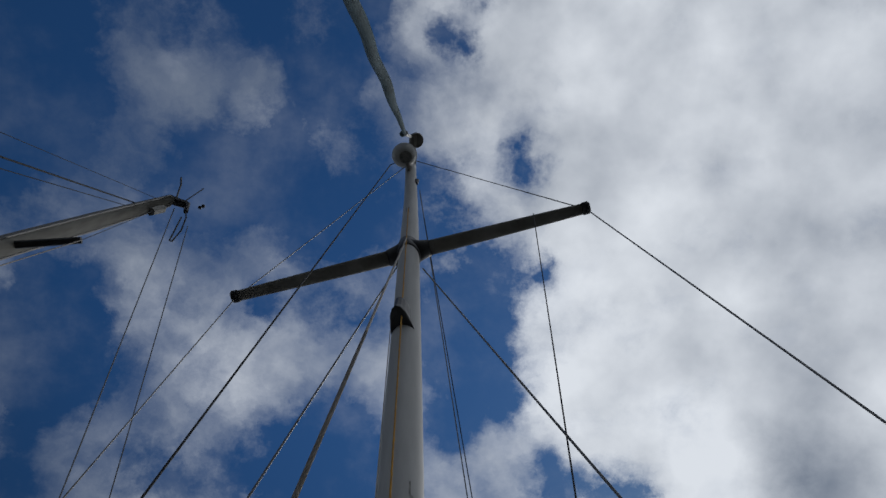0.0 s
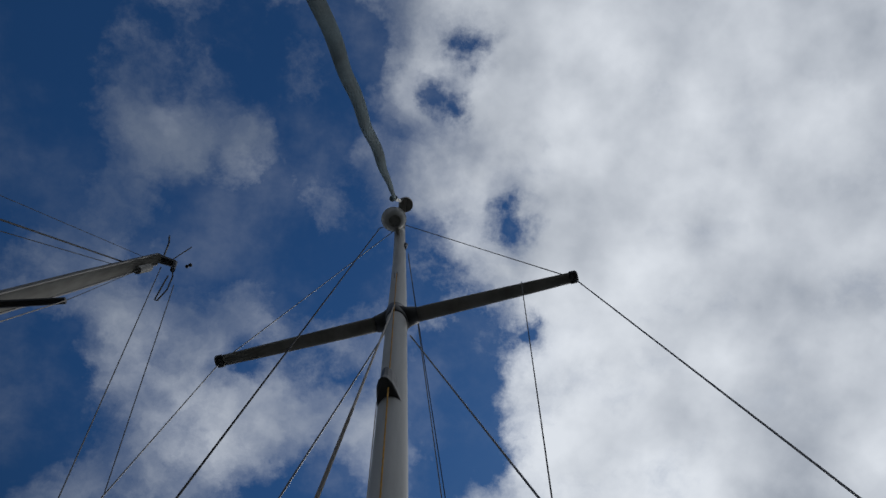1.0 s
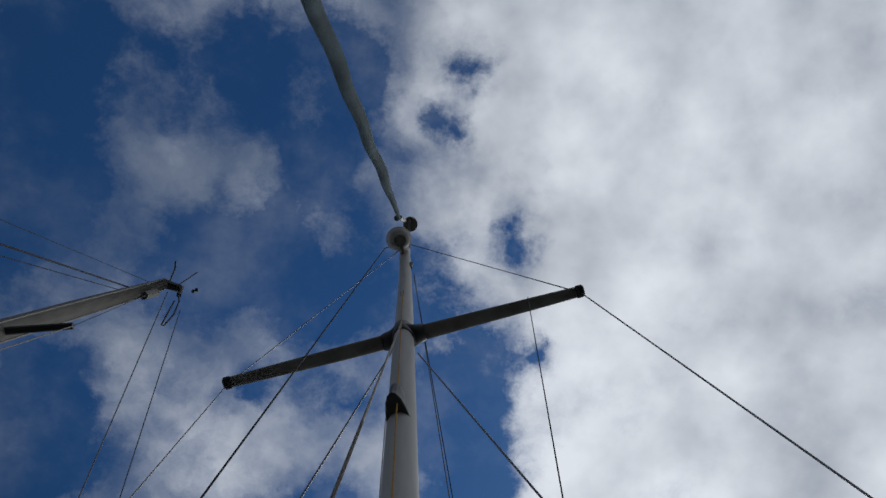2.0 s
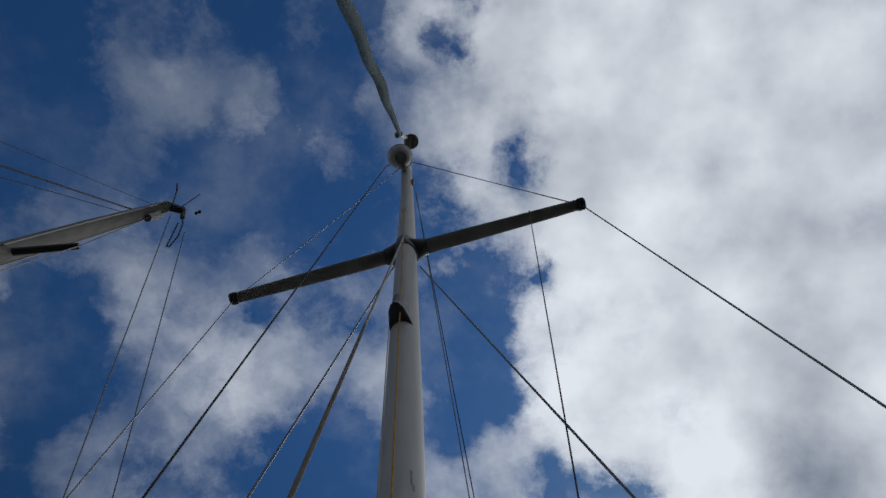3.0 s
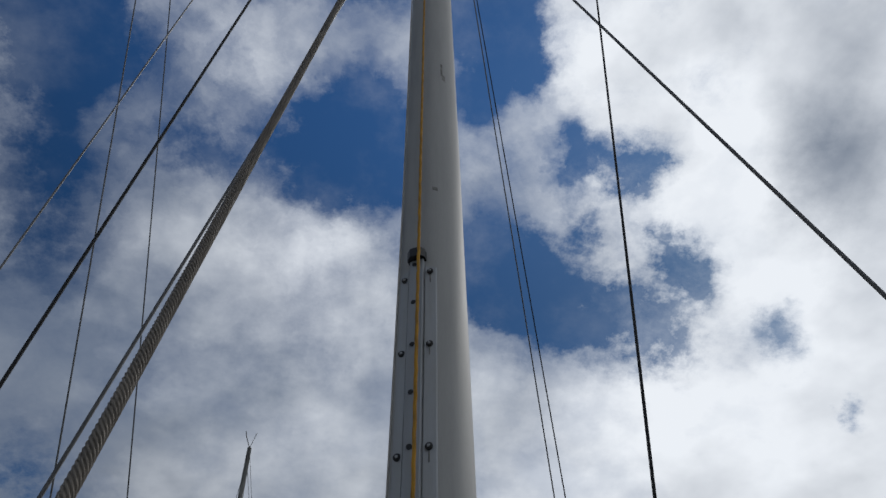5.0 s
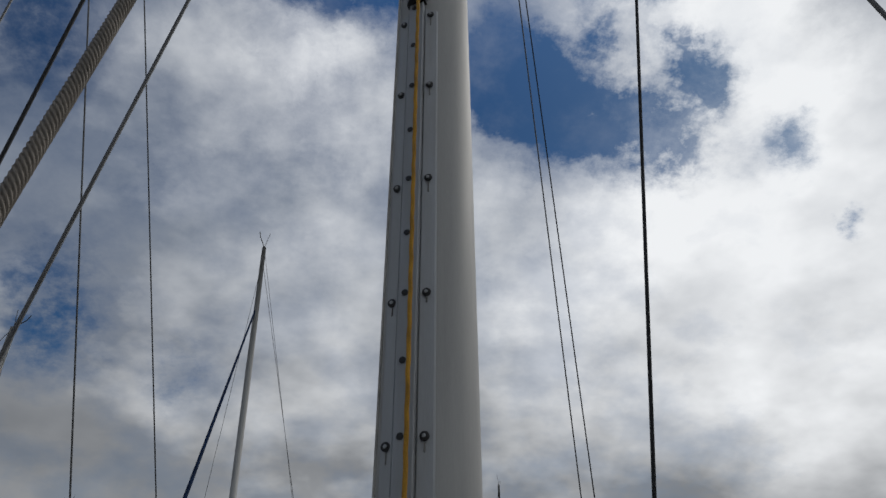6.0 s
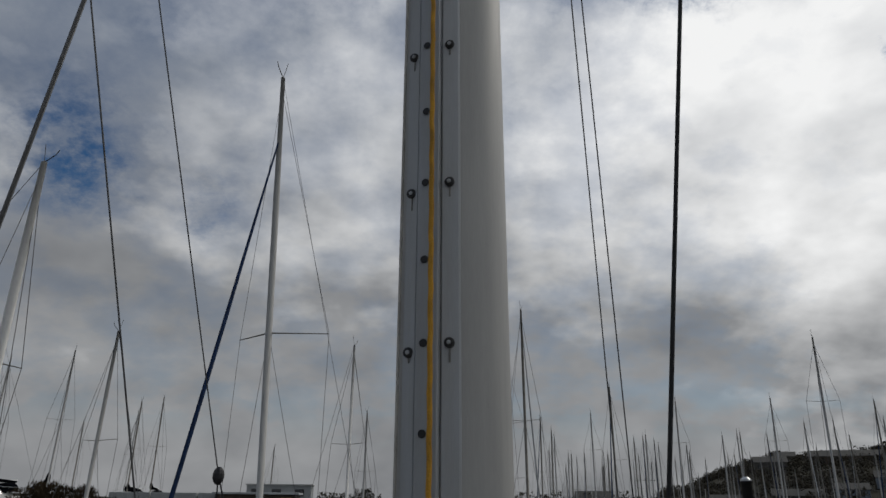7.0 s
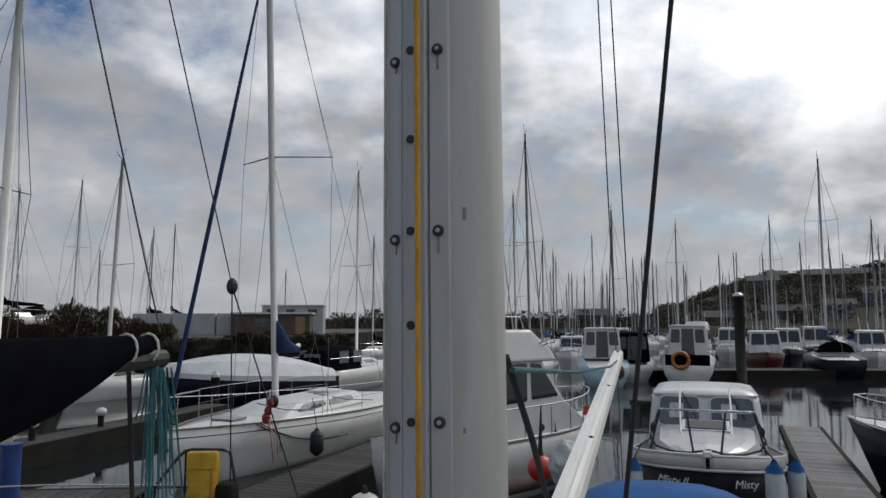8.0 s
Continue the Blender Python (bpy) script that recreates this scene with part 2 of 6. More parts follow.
# ---- materials ----
def material(name, color, rough=0.5, metal=0.0, vary=0.12, scale=8.0, fine=60.0, bump=0.0, dirt=None, stretch=(1, 1, 1), coat=0.0, spread=0.0, gloss=0.5):
    """A painted or natural surface: base colour with broad stains and fine grain, optional relief."""
    m = bpy.data.materials.new(name)
    m.use_nodes = True
    nt = m.node_tree
    b = nt.nodes["Principled BSDF"]
    b.inputs["Metallic"].default_value, b.inputs["Roughness"].default_value = metal, rough
    b.inputs["Specular IOR Level"].default_value = gloss
    if coat:
        b.inputs["Coat Weight"].default_value = coat
    tc = nt.nodes.new("ShaderNodeTexCoord")
    mp = nt.nodes.new("ShaderNodeMapping")
    mp.inputs["Scale"].default_value = stretch
    nt.links.new(tc.outputs["Object"], mp.inputs["Vector"])
    n1, n2 = nt.nodes.new("ShaderNodeTexNoise"), nt.nodes.new("ShaderNodeTexNoise")
    n1.inputs["Scale"].default_value, n2.inputs["Scale"].default_value = scale, fine
    n1.inputs["Detail"].default_value, n2.inputs["Detail"].default_value = 5, 3
    for n in (n1, n2):
        nt.links.new(mp.outputs[0], n.inputs["Vector"])
    dark = tuple(c * (1 - 1.6 * vary) for c in color) if dirt is None else dirt
    ramp = nt.nodes.new("ShaderNodeValToRGB")
    ramp.color_ramp.elements[0].position, ramp.color_ramp.elements[1].position = 0.30, 0.62
    ramp.color_ramp.elements[0].color, ramp.color_ramp.elements[1].color = (*dark, 1), (*color, 1)
    nt.links.new(n1.outputs["Fac"], ramp.inputs[0])
    hsv = nt.nodes.new("ShaderNodeHueSaturation")
    mr = nt.nodes.new("ShaderNodeMapRange")
    mr.inputs["To Min"].default_value, mr.inputs["To Max"].default_value = 1 - vary, 1 + vary
    nt.links.new(n2.outputs["Fac"], mr.inputs["Value"])
    val = mr.outputs[0]
    if spread:
        info = nt.nodes.new("ShaderNodeObjectInfo")
        m2 = nt.nodes.new("ShaderNodeMapRange")
        m2.inputs["To Min"].default_value, m2.inputs["To Max"].default_value = 1 - spread, 1 + spread
        nt.links.new(info.outputs["Random"], m2.inputs["Value"])
        mu = nt.nodes.new("ShaderNodeMath")
        mu.operation = "MULTIPLY"
        nt.links.new(val, mu.inputs[0])
        nt.links.new(m2.outputs[0], mu.inputs[1])
        val = mu.outputs[0]
    nt.links.new(val, hsv.inputs["Value"])
    nt.links.new(ramp.outputs[0], hsv.inputs["Color"])
    nt.links.new(hsv.outputs[0], b.inputs["Base Color"])
    rr = nt.nodes.new("ShaderNodeMapRange")
    rr.inputs["To Min"].default_value, rr.inputs["To Max"].default_value = max(0.03, rough - 0.12), min(1.0, rough + 0.12)
    nt.links.new(n1.outputs["Fac"], rr.inputs["Value"])
    nt.links.new(rr.outputs[0], b.inputs["Roughness"])
    if bump:
        bp = nt.nodes.new("ShaderNodeBump")
        bp.inputs["Strength"].default_value, bp.inputs["Distance"].default_value = bump, 0.01
        nt.links.new(n2.outputs["Fac"], bp.inputs["Height"])
        nt.links.new(bp.outputs[0], b.inputs["Normal"])
    return m


alloy = material("weathered_alloy", (0.40, 0.40, 0.385), 0.62, 0.08, 0.07, 5, 90, 0.03, dirt=(0.33, 0.33, 0.32), stretch=(6, 6, 0.7))
# darker alloy for spreaders and fittings; on far masts it paints in backlit shade
alloy_dark = material("spreader_backlit_alloy", (0.20, 0.19, 0.165), 0.6, 0.05, 0.12, 5, 40, 0.03, dirt=(0.12, 0.11, 0.09))
track_mat = material("track_alloy", (0.38, 0.40, 0.42), 0.55, 0.15, 0.08, 9, 120, 0.03, dirt=(0.33, 0.34, 0.34), stretch=(5, 5, 0.6))
dull_alloy = material("dull_alloy", (0.17, 0.165, 0.145), 0.75, 0.0, 0.12, 4, 60, 0.03, dirt=(0.12, 0.115, 0.10), stretch=(5, 5, 0.8), gloss=0.1)
white_alloy = material("white_alloy", (0.74, 0.73, 0.69), 0.4, 0.0, 0.06, 6, 80)
wire_mat = material("steel_wire", (0.13, 0.13, 0.13), 0.45, 0.6, 0.2, 30, 300)
rope_wire = material("laid_wire", (0.225, 0.195, 0.160), 0.6, 0.1, 0.2, 30, 300)
stain = material("rust_streak", (0.25, 0.245, 0.225), 0.8, 0, 0.3, 40, 200)
black = material("black_plastic", (0.012, 0.012, 0.013), 0.5, 0, 0.2, 20, 120)
bolt_mat = material("bolt_steel", (0.03, 0.03, 0.03), 0.6, 0.1, 0.25, 40, 300)
yellow_rope = material("yellow_rope", (0.62, 0.32, 0.03), 0.8, 0, 0.25, 30, 500, 0.4)
white_rope = material("white_rope", (0.55, 0.53, 0.48), 0.8, 0, 0.2, 30, 400, 0.3)
teal_rope = material("teal_rope", (0.03, 0.13, 0.15), 0.8, 0, 0.3, 30, 400, 0.3)
black_rope = material("black_rope", (0.015, 0.016, 0.018), 0.75, 0, 0.3, 30, 400, 0.3)
sail_grey = material("grey_sailcloth", (0.13, 0.18, 0.20), 0.75, 0, 0.25, 6, 90, 0.3, gloss=0.12)
navy_canvas = material("navy_canvas", (0.0035, 0.004, 0.006), 0.95, 0, 0.3, 5, 140, 0.3, gloss=0.02)
blue_canvas = material("blue_canvas", (0.02, 0.10, 0.28), 0.75, 0, 0.2, 5, 140, 0.25, gloss=0.12)
dark_blue_canvas = material("dark_blue_canvas", (0.015, 0.035, 0.09), 0.75, 0, 0.25, 5, 140, 0.25, gloss=0.12)
gelcoat = material("white_gelcoat", (0.53, 0.53, 0.515), 0.32, 0, 0.08, 2.5, 40, coat=0.2)
gelcoat_grey = material("grey_gelcoat", (0.47, 0.49, 0.50), 0.3, 0, 0.08, 2.5, 40, coat=0.3)
deck_paint = material("deck_paint", (0.58, 0.58, 0.55), 0.6, 0, 0.10, 4, 160, 0.15)
navy_gelcoat = material("navy_gelcoat", (0.006, 0.007, 0.014), 0.4, 0, 0.15, 3, 40, gloss=0.14)
maroon_gelcoat = material("maroon_gelcoat", (0.07, 0.014, 0.012), 0.4, 0, 0.15, 3, 40, gloss=0.2)
red_gelcoat = material("red_gelcoat", (0.32, 0.03, 0.02), 0.3, 0, 0.15, 3, 40, coat=0.3)
light_blue = material("pale_blue_paint", (0.33, 0.45, 0.52), 0.4, 0, 0.1, 3, 40)
stripe_mat = material("boot_stripe", (0.03, 0.04, 0.07), 0.4, 0, 0.15, 6, 60)
steel = material("stainless_steel", (0.55, 0.55, 0.55), 0.25, 0.9, 0.1, 20, 200)
glass = material("tinted_glass", (0.02, 0.025, 0.03), 0.08, 0, 0.1, 3, 30, coat=0.6)
black_glass = material("black_glass", (0.008, 0.009, 0.010), 0.06, 0, 0.1, 3, 30)
pale_glass = material("pale_glass", (0.10, 0.12, 0.125), 0.1, 0, 0.2, 4, 30, coat=0.6)
rubber = material("black_rubber", (0.012, 0.012, 0.013), 0.6, 0, 0.3, 10, 100)
fender_white = material("fender_vinyl", (0.45, 0.48, 0.50), 0.45, 0, 0.15, 6, 80)
fender_red = material("red_vinyl", (0.48, 0.03, 0.02), 0.4, 0, 0.15, 6, 80)
dark_red = material("dark_red_cloth", (0.20, 0.018, 0.018), 0.8, 0, 0.25, 6, 80)
bag_yellow = material("yellow_bag", (0.52, 0.32, 0.02), 0.65, 0, 0.2, 5, 60, 0.3)
reflection_pink = material("pinkish_reflection", (0.36, 0.25, 0.23), 0.6, 0, 0.15, 3, 40)
bag_grey = material("grey_sheet", (0.42, 0.45, 0.46), 0.45, 0, 0.2, 9, 60, 0.4)
orange_ring = material("orange_vinyl", (0.42, 0.17, 0.03), 0.5, 0, 0.2, 6, 80)
blue_paint = material("blue_steel_paint", (0.02, 0.05, 0.20), 0.45, 0, 0.2, 6, 60)
plank_mat = material("grey_plank", (0.215, 0.21, 0.20), 0.8, 0, 0.25, 3, 70, 0.5, stretch=(1, 8, 4), spread=0.22)
wet_plank = material("wet_plank", (0.075, 0.072, 0.066), 0.8, 0, 0.3, 3, 70, 0.5, stretch=(1, 8, 4), spread=0.25, gloss=0.15)
float_mat = material("pontoon_float", (0.022, 0.021, 0.019), 0.85, 0, 0.3, 2, 30, 0.4, gloss=0.12)
concrete = material("old_concrete", (0.055, 0.052, 0.044), 0.9, 0, 0.25, 1.2, 25, 0.4)
weed_wall = material("weedy_wall", (0.022, 0.02, 0.016), 0.9, 0, 0.35, 0.8, 12, 0.5, gloss=0.12)
scrub = material("winter_scrub", (0.050, 0.037, 0.022), 0.95, 0, 0.4, 0.5, 6, 0.3, dirt=(0.022, 0.018, 0.011), gloss=0.05)
bramble = material("dark_brambles", (0.024, 0.023, 0.014), 0.95, 0, 0.4, 0.5, 6, 0.3, gloss=0.05)
leaf_mat = material("dull_foliage", (0.075, 0.066, 0.048), 0.9, 0, 0.4, 0.3, 3, gloss=0.12)
grass = material("rough_grass", (0.036, 0.034, 0.020), 0.95, 0, 0.35, 0.02, 0.6, 0.2, dirt=(0.026, 0.021, 0.014), gloss=0.12)
roof_mat = material("slate_roof", (0.075, 0.072, 0.064), 0.8, 0, 0.2, 0.6, 9, 0.2)
render_wall = material("rendered_wall", (0.085, 0.08, 0.07), 0.85, 0, 0.15, 0.5, 12)
brick_wall = material("brown_wall", (0.085, 0.065, 0.048), 0.85, 0, 0.2, 0.8, 14)
tan_door = material("tan_door_paint", (0.26, 0.165, 0.075), 0.7, 0, 0.15, 2, 20)
shed_blue = material("pale_blue_cladding", (0.17, 0.21, 0.26), 0.6, 0, 0.12, 0.8, 10)
container_mat = material("grey_container", (0.36, 0.38, 0.38), 0.6, 0, 0.12, 1.0, 14)
pile_mat = material("tarred_pile", (0.022, 0.02, 0.018), 0.75, 0, 0.35, 2, 25, 0.4)
tarp = material("white_tarpaulin", (0.62, 0.63, 0.62), 0.55, 0, 0.1, 1.8, 40, 0.2)

water_mat = bpy.data.materials.new("harbour_water")
water_mat.use_nodes = True
nt = water_mat.node_tree
b = nt.nodes["Principled BSDF"]
b.inputs["Base Color"].default_value = (0.012, 0.015, 0.014, 1)
b.inputs["Roughness"].default_value, b.inputs["IOR"].default_value = 0.04, 1.33
tc = nt.nodes.new("ShaderNodeTexCoord")
w1, w2 = nt.nodes.new("ShaderNodeTexNoise"), nt.nodes.new("ShaderNodeTexNoise")
w1.inputs["Scale"].default_value, w2.inputs["Scale"].default_value = 1.1, 5.0
w1.inputs["Detail"].default_value = w2.inputs["Detail"].default_value = 3
mixw = nt.nodes.new("ShaderNodeMath")
mixw.operation = "MULTIPLY_ADD"
mixw.inputs[1].default_value = 0.3
for w in (w1, w2):
    nt.links.new(tc.outputs["Object"], w.inputs["Vector"])
nt.links.new(w2.outputs["Fac"], mixw.inputs[0])
nt.links.new(w1.outputs["Fac"], mixw.inputs[2])
bp = nt.nodes.new("ShaderNodeBump")
bp.inputs["Strength"].default_value, bp.inputs["Distance"].default_value = 0.15, 0.03
nt.links.new(mixw.outputs[0], bp.inputs["Height"])
nt.links.new(bp.outputs[0], b.inputs["Normal"])


# ---- building helpers ----
def part(name, bm, mat, parent=None, label="", smooth=False):
    """Links a bmesh as one mesh object under a thing or under a part."""
    me = bpy.data.meshes.new(name)
    bm.normal_update()
    bm.to_mesh(me)
    bm.free()
    me.materials.append(mat)
    if smooth:
        me.shade_smooth()
    ob = new(name, me)
    ob.parent = parent
    if label:
        tagged(ob, label=label)
    return ob


def thing(name, label, category, m=None, group="", kind=""):
    ob = new(name)
    ob.empty_display_size = 0.2
    if m is not None:
        ob.matrix_basis = m
    return tagged(ob, label, category, group, kind)


def sweep(bm, pts, r, sides=8, squash=1.0, cap=True):
    """A round bar along a polyline; r is one radius or one for each point."""
    pts = [Vector(p) for p in pts]
    rs = [r] * len(pts) if isinstance(r, (int, float)) else list(r)
    rings = []
    for i, p in enumerate(pts):
        d = (pts[min(i + 1, len(pts) - 1)] - pts[max(i - 1, 0)]).normalized()
        ref = Vector((0, 0, 1)) if abs(d.z) < 0.95 else Vector((0, 1, 0))
        u = d.cross(ref).normalized()
        v = u.cross(d).normalized()
        rings.append([bm.verts.new(p + u * rs[i] * math.cos(a) + v * rs[i] * squash * math.sin(a))
                      for a in (2 * math.pi * k / sides for k in range(sides))])
    for a, b2 in zip(rings, rings[1:]):
        for k in range(sides):
            bm.faces.new((a[k], a[(k + 1) % sides], b2[(k + 1) % sides], b2[k]))
    if cap:
        bm.faces.new(rings[0])
        bm.faces.new(rings[-1][::-1])
    return bm


def bar(pts, r, sides=8, squash=1.0):
    return sweep(bmesh.new(), pts, r, sides, squash)


def loft(bm, rings, close=True, caps=True):
    """Skins rings of points of equal count."""
    vs = [[bm.verts.new(p) for p in ring] for ring in rings]
    n = len(vs[0])
    for a, b2 in zip(vs, vs[1:]):
        for k in range(n if close else n - 1):
            bm.faces.new((a[k], a[(k + 1) % n], b2[(k + 1) % n], b2[k]))
    if caps and close:
        bm.faces.new(vs[0][::-1])
        bm.faces.new(vs[-1])
    bmesh.ops.recalc_face_normals(bm, faces=bm.faces)
    return bm


def block(size, at=(0, 0, 0), bevel=0.01, turn=0.0, bm=None):
    """A box with worn edges, standing on at."""
    own = bmesh.new()
    bmesh.ops.create_cube(own, size=1)
    m = Matrix.Translation(Vector(at) + Vector((0, 0, size[2] / 2))) @ Matrix.Rotation(turn, 4, "Z") @ Matrix.Diagonal((*size, 1))
    bmesh.ops.transform(own, matrix=m, verts=own.verts)
    if bevel:
        bmesh.ops.bevel(own, geom=own.edges, offset=bevel, segments=2, affect="EDGES", profile=0.6)
    return own


def frustum(low, high, z0, z1, bevel=0.05, segments=3):
    """A cabin-like body: rectangle low=(x0, x1, y0, y1) at z0, high at z1."""
    bm = bmesh.new()
    def ring(r, z):
        return [(r[0], r[2], z), (r[1], r[2], z), (r[1], r[3], z), (r[0], r[3], z)]
    loft(bm, [ring(low, z0), ring(high, z1)])
    bmesh.ops.bevel(bm, geom=bm.edges, offset=bevel, segments=segments, affect="EDGES", profile=0.5)
    return bm


def pane(quad, u0, u1, v0, v1, proud=0.008, round_=0.18):
    """A rounded plate let into one side of a body; quad = bottom-left, bottom-right, top-right, top-left from outside."""
    q = [Vector(p) for p in quad]
    nrm = (q[1] - q[0]).cross(q[3] - q[0]).normalized()
    def at(u, v):
        return (q[0] * (1 - u) + q[1] * u) * (1 - v) + (q[3] * (1 - u) + q[2] * u) * v
    pts = []
    for cu, cv, a0 in ((1, 1, 0), (0, 1, 90), (0, 0, 180), (1, 0, 270)):
        for k in range(4):
            a = radians(a0 + 30 * k)
            fu = (1 - round_) * (1 if cu else -1) + round_ * math.cos(a)
            fv = (1 - round_) * (1 if cv else -1) + round_ * math.sin(a)
            pts.append(((u0 + u1) / 2 + fu * (u1 - u0) / 2, (v0 + v1) / 2 + fv * (v1 - v0) / 2))
    bm = bmesh.new()
    return loft(bm, [[at(u, v) - nrm * 0.01 for u, v in pts], [at(u, v) + nrm * proud for u, v in pts]])


def sides_of(low, high, z0, z1):
    """The four sides of a frustum as quads for pane(): front (towards the bow), aft, port, starboard."""
    a = [Vector((low[0], low[2], z0)), Vector((low[1], low[2], z0)), Vector((low[1], low[3], z0)), Vector((low[0], low[3], z0))]
    c = [Vector((high[0], high[2], z1)), Vector((high[1], high[2], z1)), Vector((high[1], high[3], z1)), Vector((high[0], high[3], z1))]
    return dict(front=(a[0], a[1], c[1], c[0]), right=(a[1], a[2], c[2], c[1]), aft=(a[2], a[3], c[3], c[2]), left=(a[3], a[0], c[0], c[3]))


def hull_form(L, B, bow, stern, rake=0.5, transom=0.7, fine=0.62, flare=0.82, draught=0.35, blunt=False):
    """Half-breadth, sheer and shape of a boat hull; the bow is at y = 0, the stern at y = L."""
    def half(s):
        s = min(max(s, 0.0), 1.0)
        fore = 1 - (1 - min(s / fine, 1.0)) ** 2.1
        if blunt:
            fore = math.sqrt(max(1 - (1 - min(s / fine, 1.0)) ** 2, 0))
        aft = 1 - (1 - transom) * max((s - fine) / (1 - fine), 0.0) ** 1.8
        return max(B / 2 * fore * aft, 0.015)
    def sheer(s):
        return bow + (stern - bow) * s - 0.10 * (bow) * 4 * s * (1 - s) * 0.35
    def section(s):
        h, z = half(s), sheer(s)
        pts = []
        for zz, w in ((z, 1.0), (z * 0.55, 0.5 + 0.5 * flare + 0.04), (0.12, flare), (-0.05, flare * 0.9), (-draught, 0.12)):
            y = s * L + rake * (1 - (zz + draught) / (z + draught)) * (1 - s) ** 3
            pts.append((h * w, y, zz))
        return [(-x, y, z_) for x, y, z_ in pts] + [p for p in reversed(pts)]
    return half, sheer, section


def hull_parts(parent, L, B, bow, stern, mat, deck_mat=None, stripe=None, stations=15, rail=True, **kw):
    half, sheer, section = hull_form(L, B, bow, stern, **kw)
    ss = [0.0, 0.02, 0.06] + [0.06 + 0.94 * (k / (stations - 3)) for k in range(1, stations - 2)]
    if kw.get("blunt"):
        ss = [(k / 27) ** 2.2 for k in range(28)]
    h = part("hull", loft(bmesh.new(), [section(s) for s in ss]), mat, parent, smooth=False)
    for f in h.data.polygons:
        f.use_smooth = True
    bm = bmesh.new()
    rows = []
    for s in ss:
        w, z, y = half(s) * 0.985, sheer(s) - 0.02, s * L
        rows.append([(-w, y, z), (-w * 0.5, y, z + 0.03), (0, y, z + 0.045), (w * 0.5, y, z + 0.03), (w, y, z)])
    loft(bm, rows, close=False, caps=False)
    bmesh.ops.solidify(bm, geom=bm.faces, thickness=0.02)
    part("deck", bm, deck_mat or deck_paint, parent)
    if rail:
        for sgn in (-1, 1):
            part("toe_rail", bar([(sgn * half(s), s * L, sheer(s) + 0.015) for s in ss], 0.018, 5), gelcoat if mat is not gelcoat else alloy_dark, parent)
    if stripe:
        for sgn in (-1, 1):
            bm = bmesh.new()
            rows = []
            for s in ss:
                (x1, y1, z1), (x2, y2, z2) = section(s)[0], section(s)[1]
                def lerp(k):
                    return Vector((x1 + (x2 - x1) * k, y1 + (y2 - y1) * k, z1 + (z2 - z1) * k))
                a, c = lerp(0.29), lerp(0.325)
                a.x, c.x = abs(a.x) * sgn, abs(c.x) * sgn
                o = Vector((sgn * 0.006, 0, 0))
                rows.append([a + o, c + o])
            loft(bm, rows, close=False, caps=False)
            bmesh.ops.solidify(bm, geom=bm.faces, thickness=0.004)
            part("stripe", bm, stripe, parent)
    return half, sheer


def hull_band(parent, L, B, bow, stern, mat, pair, k0, k1, name="hull_band", **kw):
    """A painted band round both sides of a hull, between two heights of its section."""
    _, _, section = hull_form(L, B, bow, stern, **kw)
    for sgn in (-1, 1):
        rows = []
        for s in [(k / 27) ** 2.2 for k in range(28)] if kw.get("blunt") else [0.01, 0.03, 0.07] + [0.12 + 0.088 * k for k in range(11)]:
            (x1, y1, z1), (x2, y2, z2) = section(s)[pair], section(s)[pair + 1]
            row = []
            for k in (k0, (k0 + k1) / 2, k1):
                row.append((sgn * (abs(x1 + (x2 - x1) * k) + 0.007), y1 + (y2 - y1) * k - 0.004, z1 + (z2 - z1) * k))
            rows.append(row)
        bm = bmesh.new()
        loft(bm, rows, close=False, caps=False)
        bmesh.ops.solidify(bm, geom=bm.faces, thickness=0.004)
        part(name, bm, mat, parent, smooth=True)


def ball(r, at, squash=1.0, seg=16):
    bm = bmesh.new()
    bmesh.ops.create_uvsphere(bm, u_segments=seg, v_segments=seg // 2 + 2, radius=r)
    bmesh.ops.transform(bm, matrix=Matrix.Translation(at) @ Matrix.Diagonal((1, 1, squash, 1)), verts=bm.verts)
    return bm


def disc(r, h, at, axis="Z", seg=20, r2=None):
    bm = bmesh.new()
    bmesh.ops.create_cone(bm, segments=seg, radius1=r, radius2=r if r2 is None else r2, depth=h, cap_ends=True)
    rot = Matrix.Rotation(radians(90), 4, {"X": "Y", "Y": "X"}.get(axis, "Z")) if axis != "Z" else Matrix.Identity(4)
    bmesh.ops.transform(bm, matrix=Matrix.Translation(at) @ rot, verts=bm.verts)
    return bm


def fender(at, r, h, mat, cap_mat, label, hang=None):
    """A hanging sausage fender with its end caps and lanyard."""
    f = thing("fender", label, "fender", Matrix.Translation(at), "fenders")
    prof = [(-h / 2, 0.25), (-h / 2 + 0.12 * h, 0.75), (-h * 0.3, 1), (h * 0.3, 1), (h / 2 - 0.12 * h, 0.75), (h / 2, 0.3)]
    part("body", bar([(0, 0, z) for z, _ in prof], [r * k for _, k in prof], 12), mat, f, smooth=True)
    part("cap", bar([(0, 0, h * 0.36), (0, 0, h * 0.42), (0, 0, h / 2), (0, 0, h / 2 + 0.05)], [r * 0.99, r * 0.88, r * 0.45, r * 0.2], 12), cap_mat, f, smooth=True)
    part("lanyard", bar([(0, 0, h / 2 + 0.05), hang or (0, 0, h / 2 + 0.5)], 0.008, 5), black_rope, f)
    return f


def rail_run(parent, pts, height, r=0.013, posts=None, name="guard_rail", mat=None):
    """A top rail with a post under each corner."""
    mat = mat or steel
    top = [(x, y, z + height) for x, y, z in pts]
    part(name, bar(top, r, 6), mat, parent)
    for p, q in zip(pts, top):
        part("stanchion", bar([p, q], r * 0.9, 6), mat, parent)


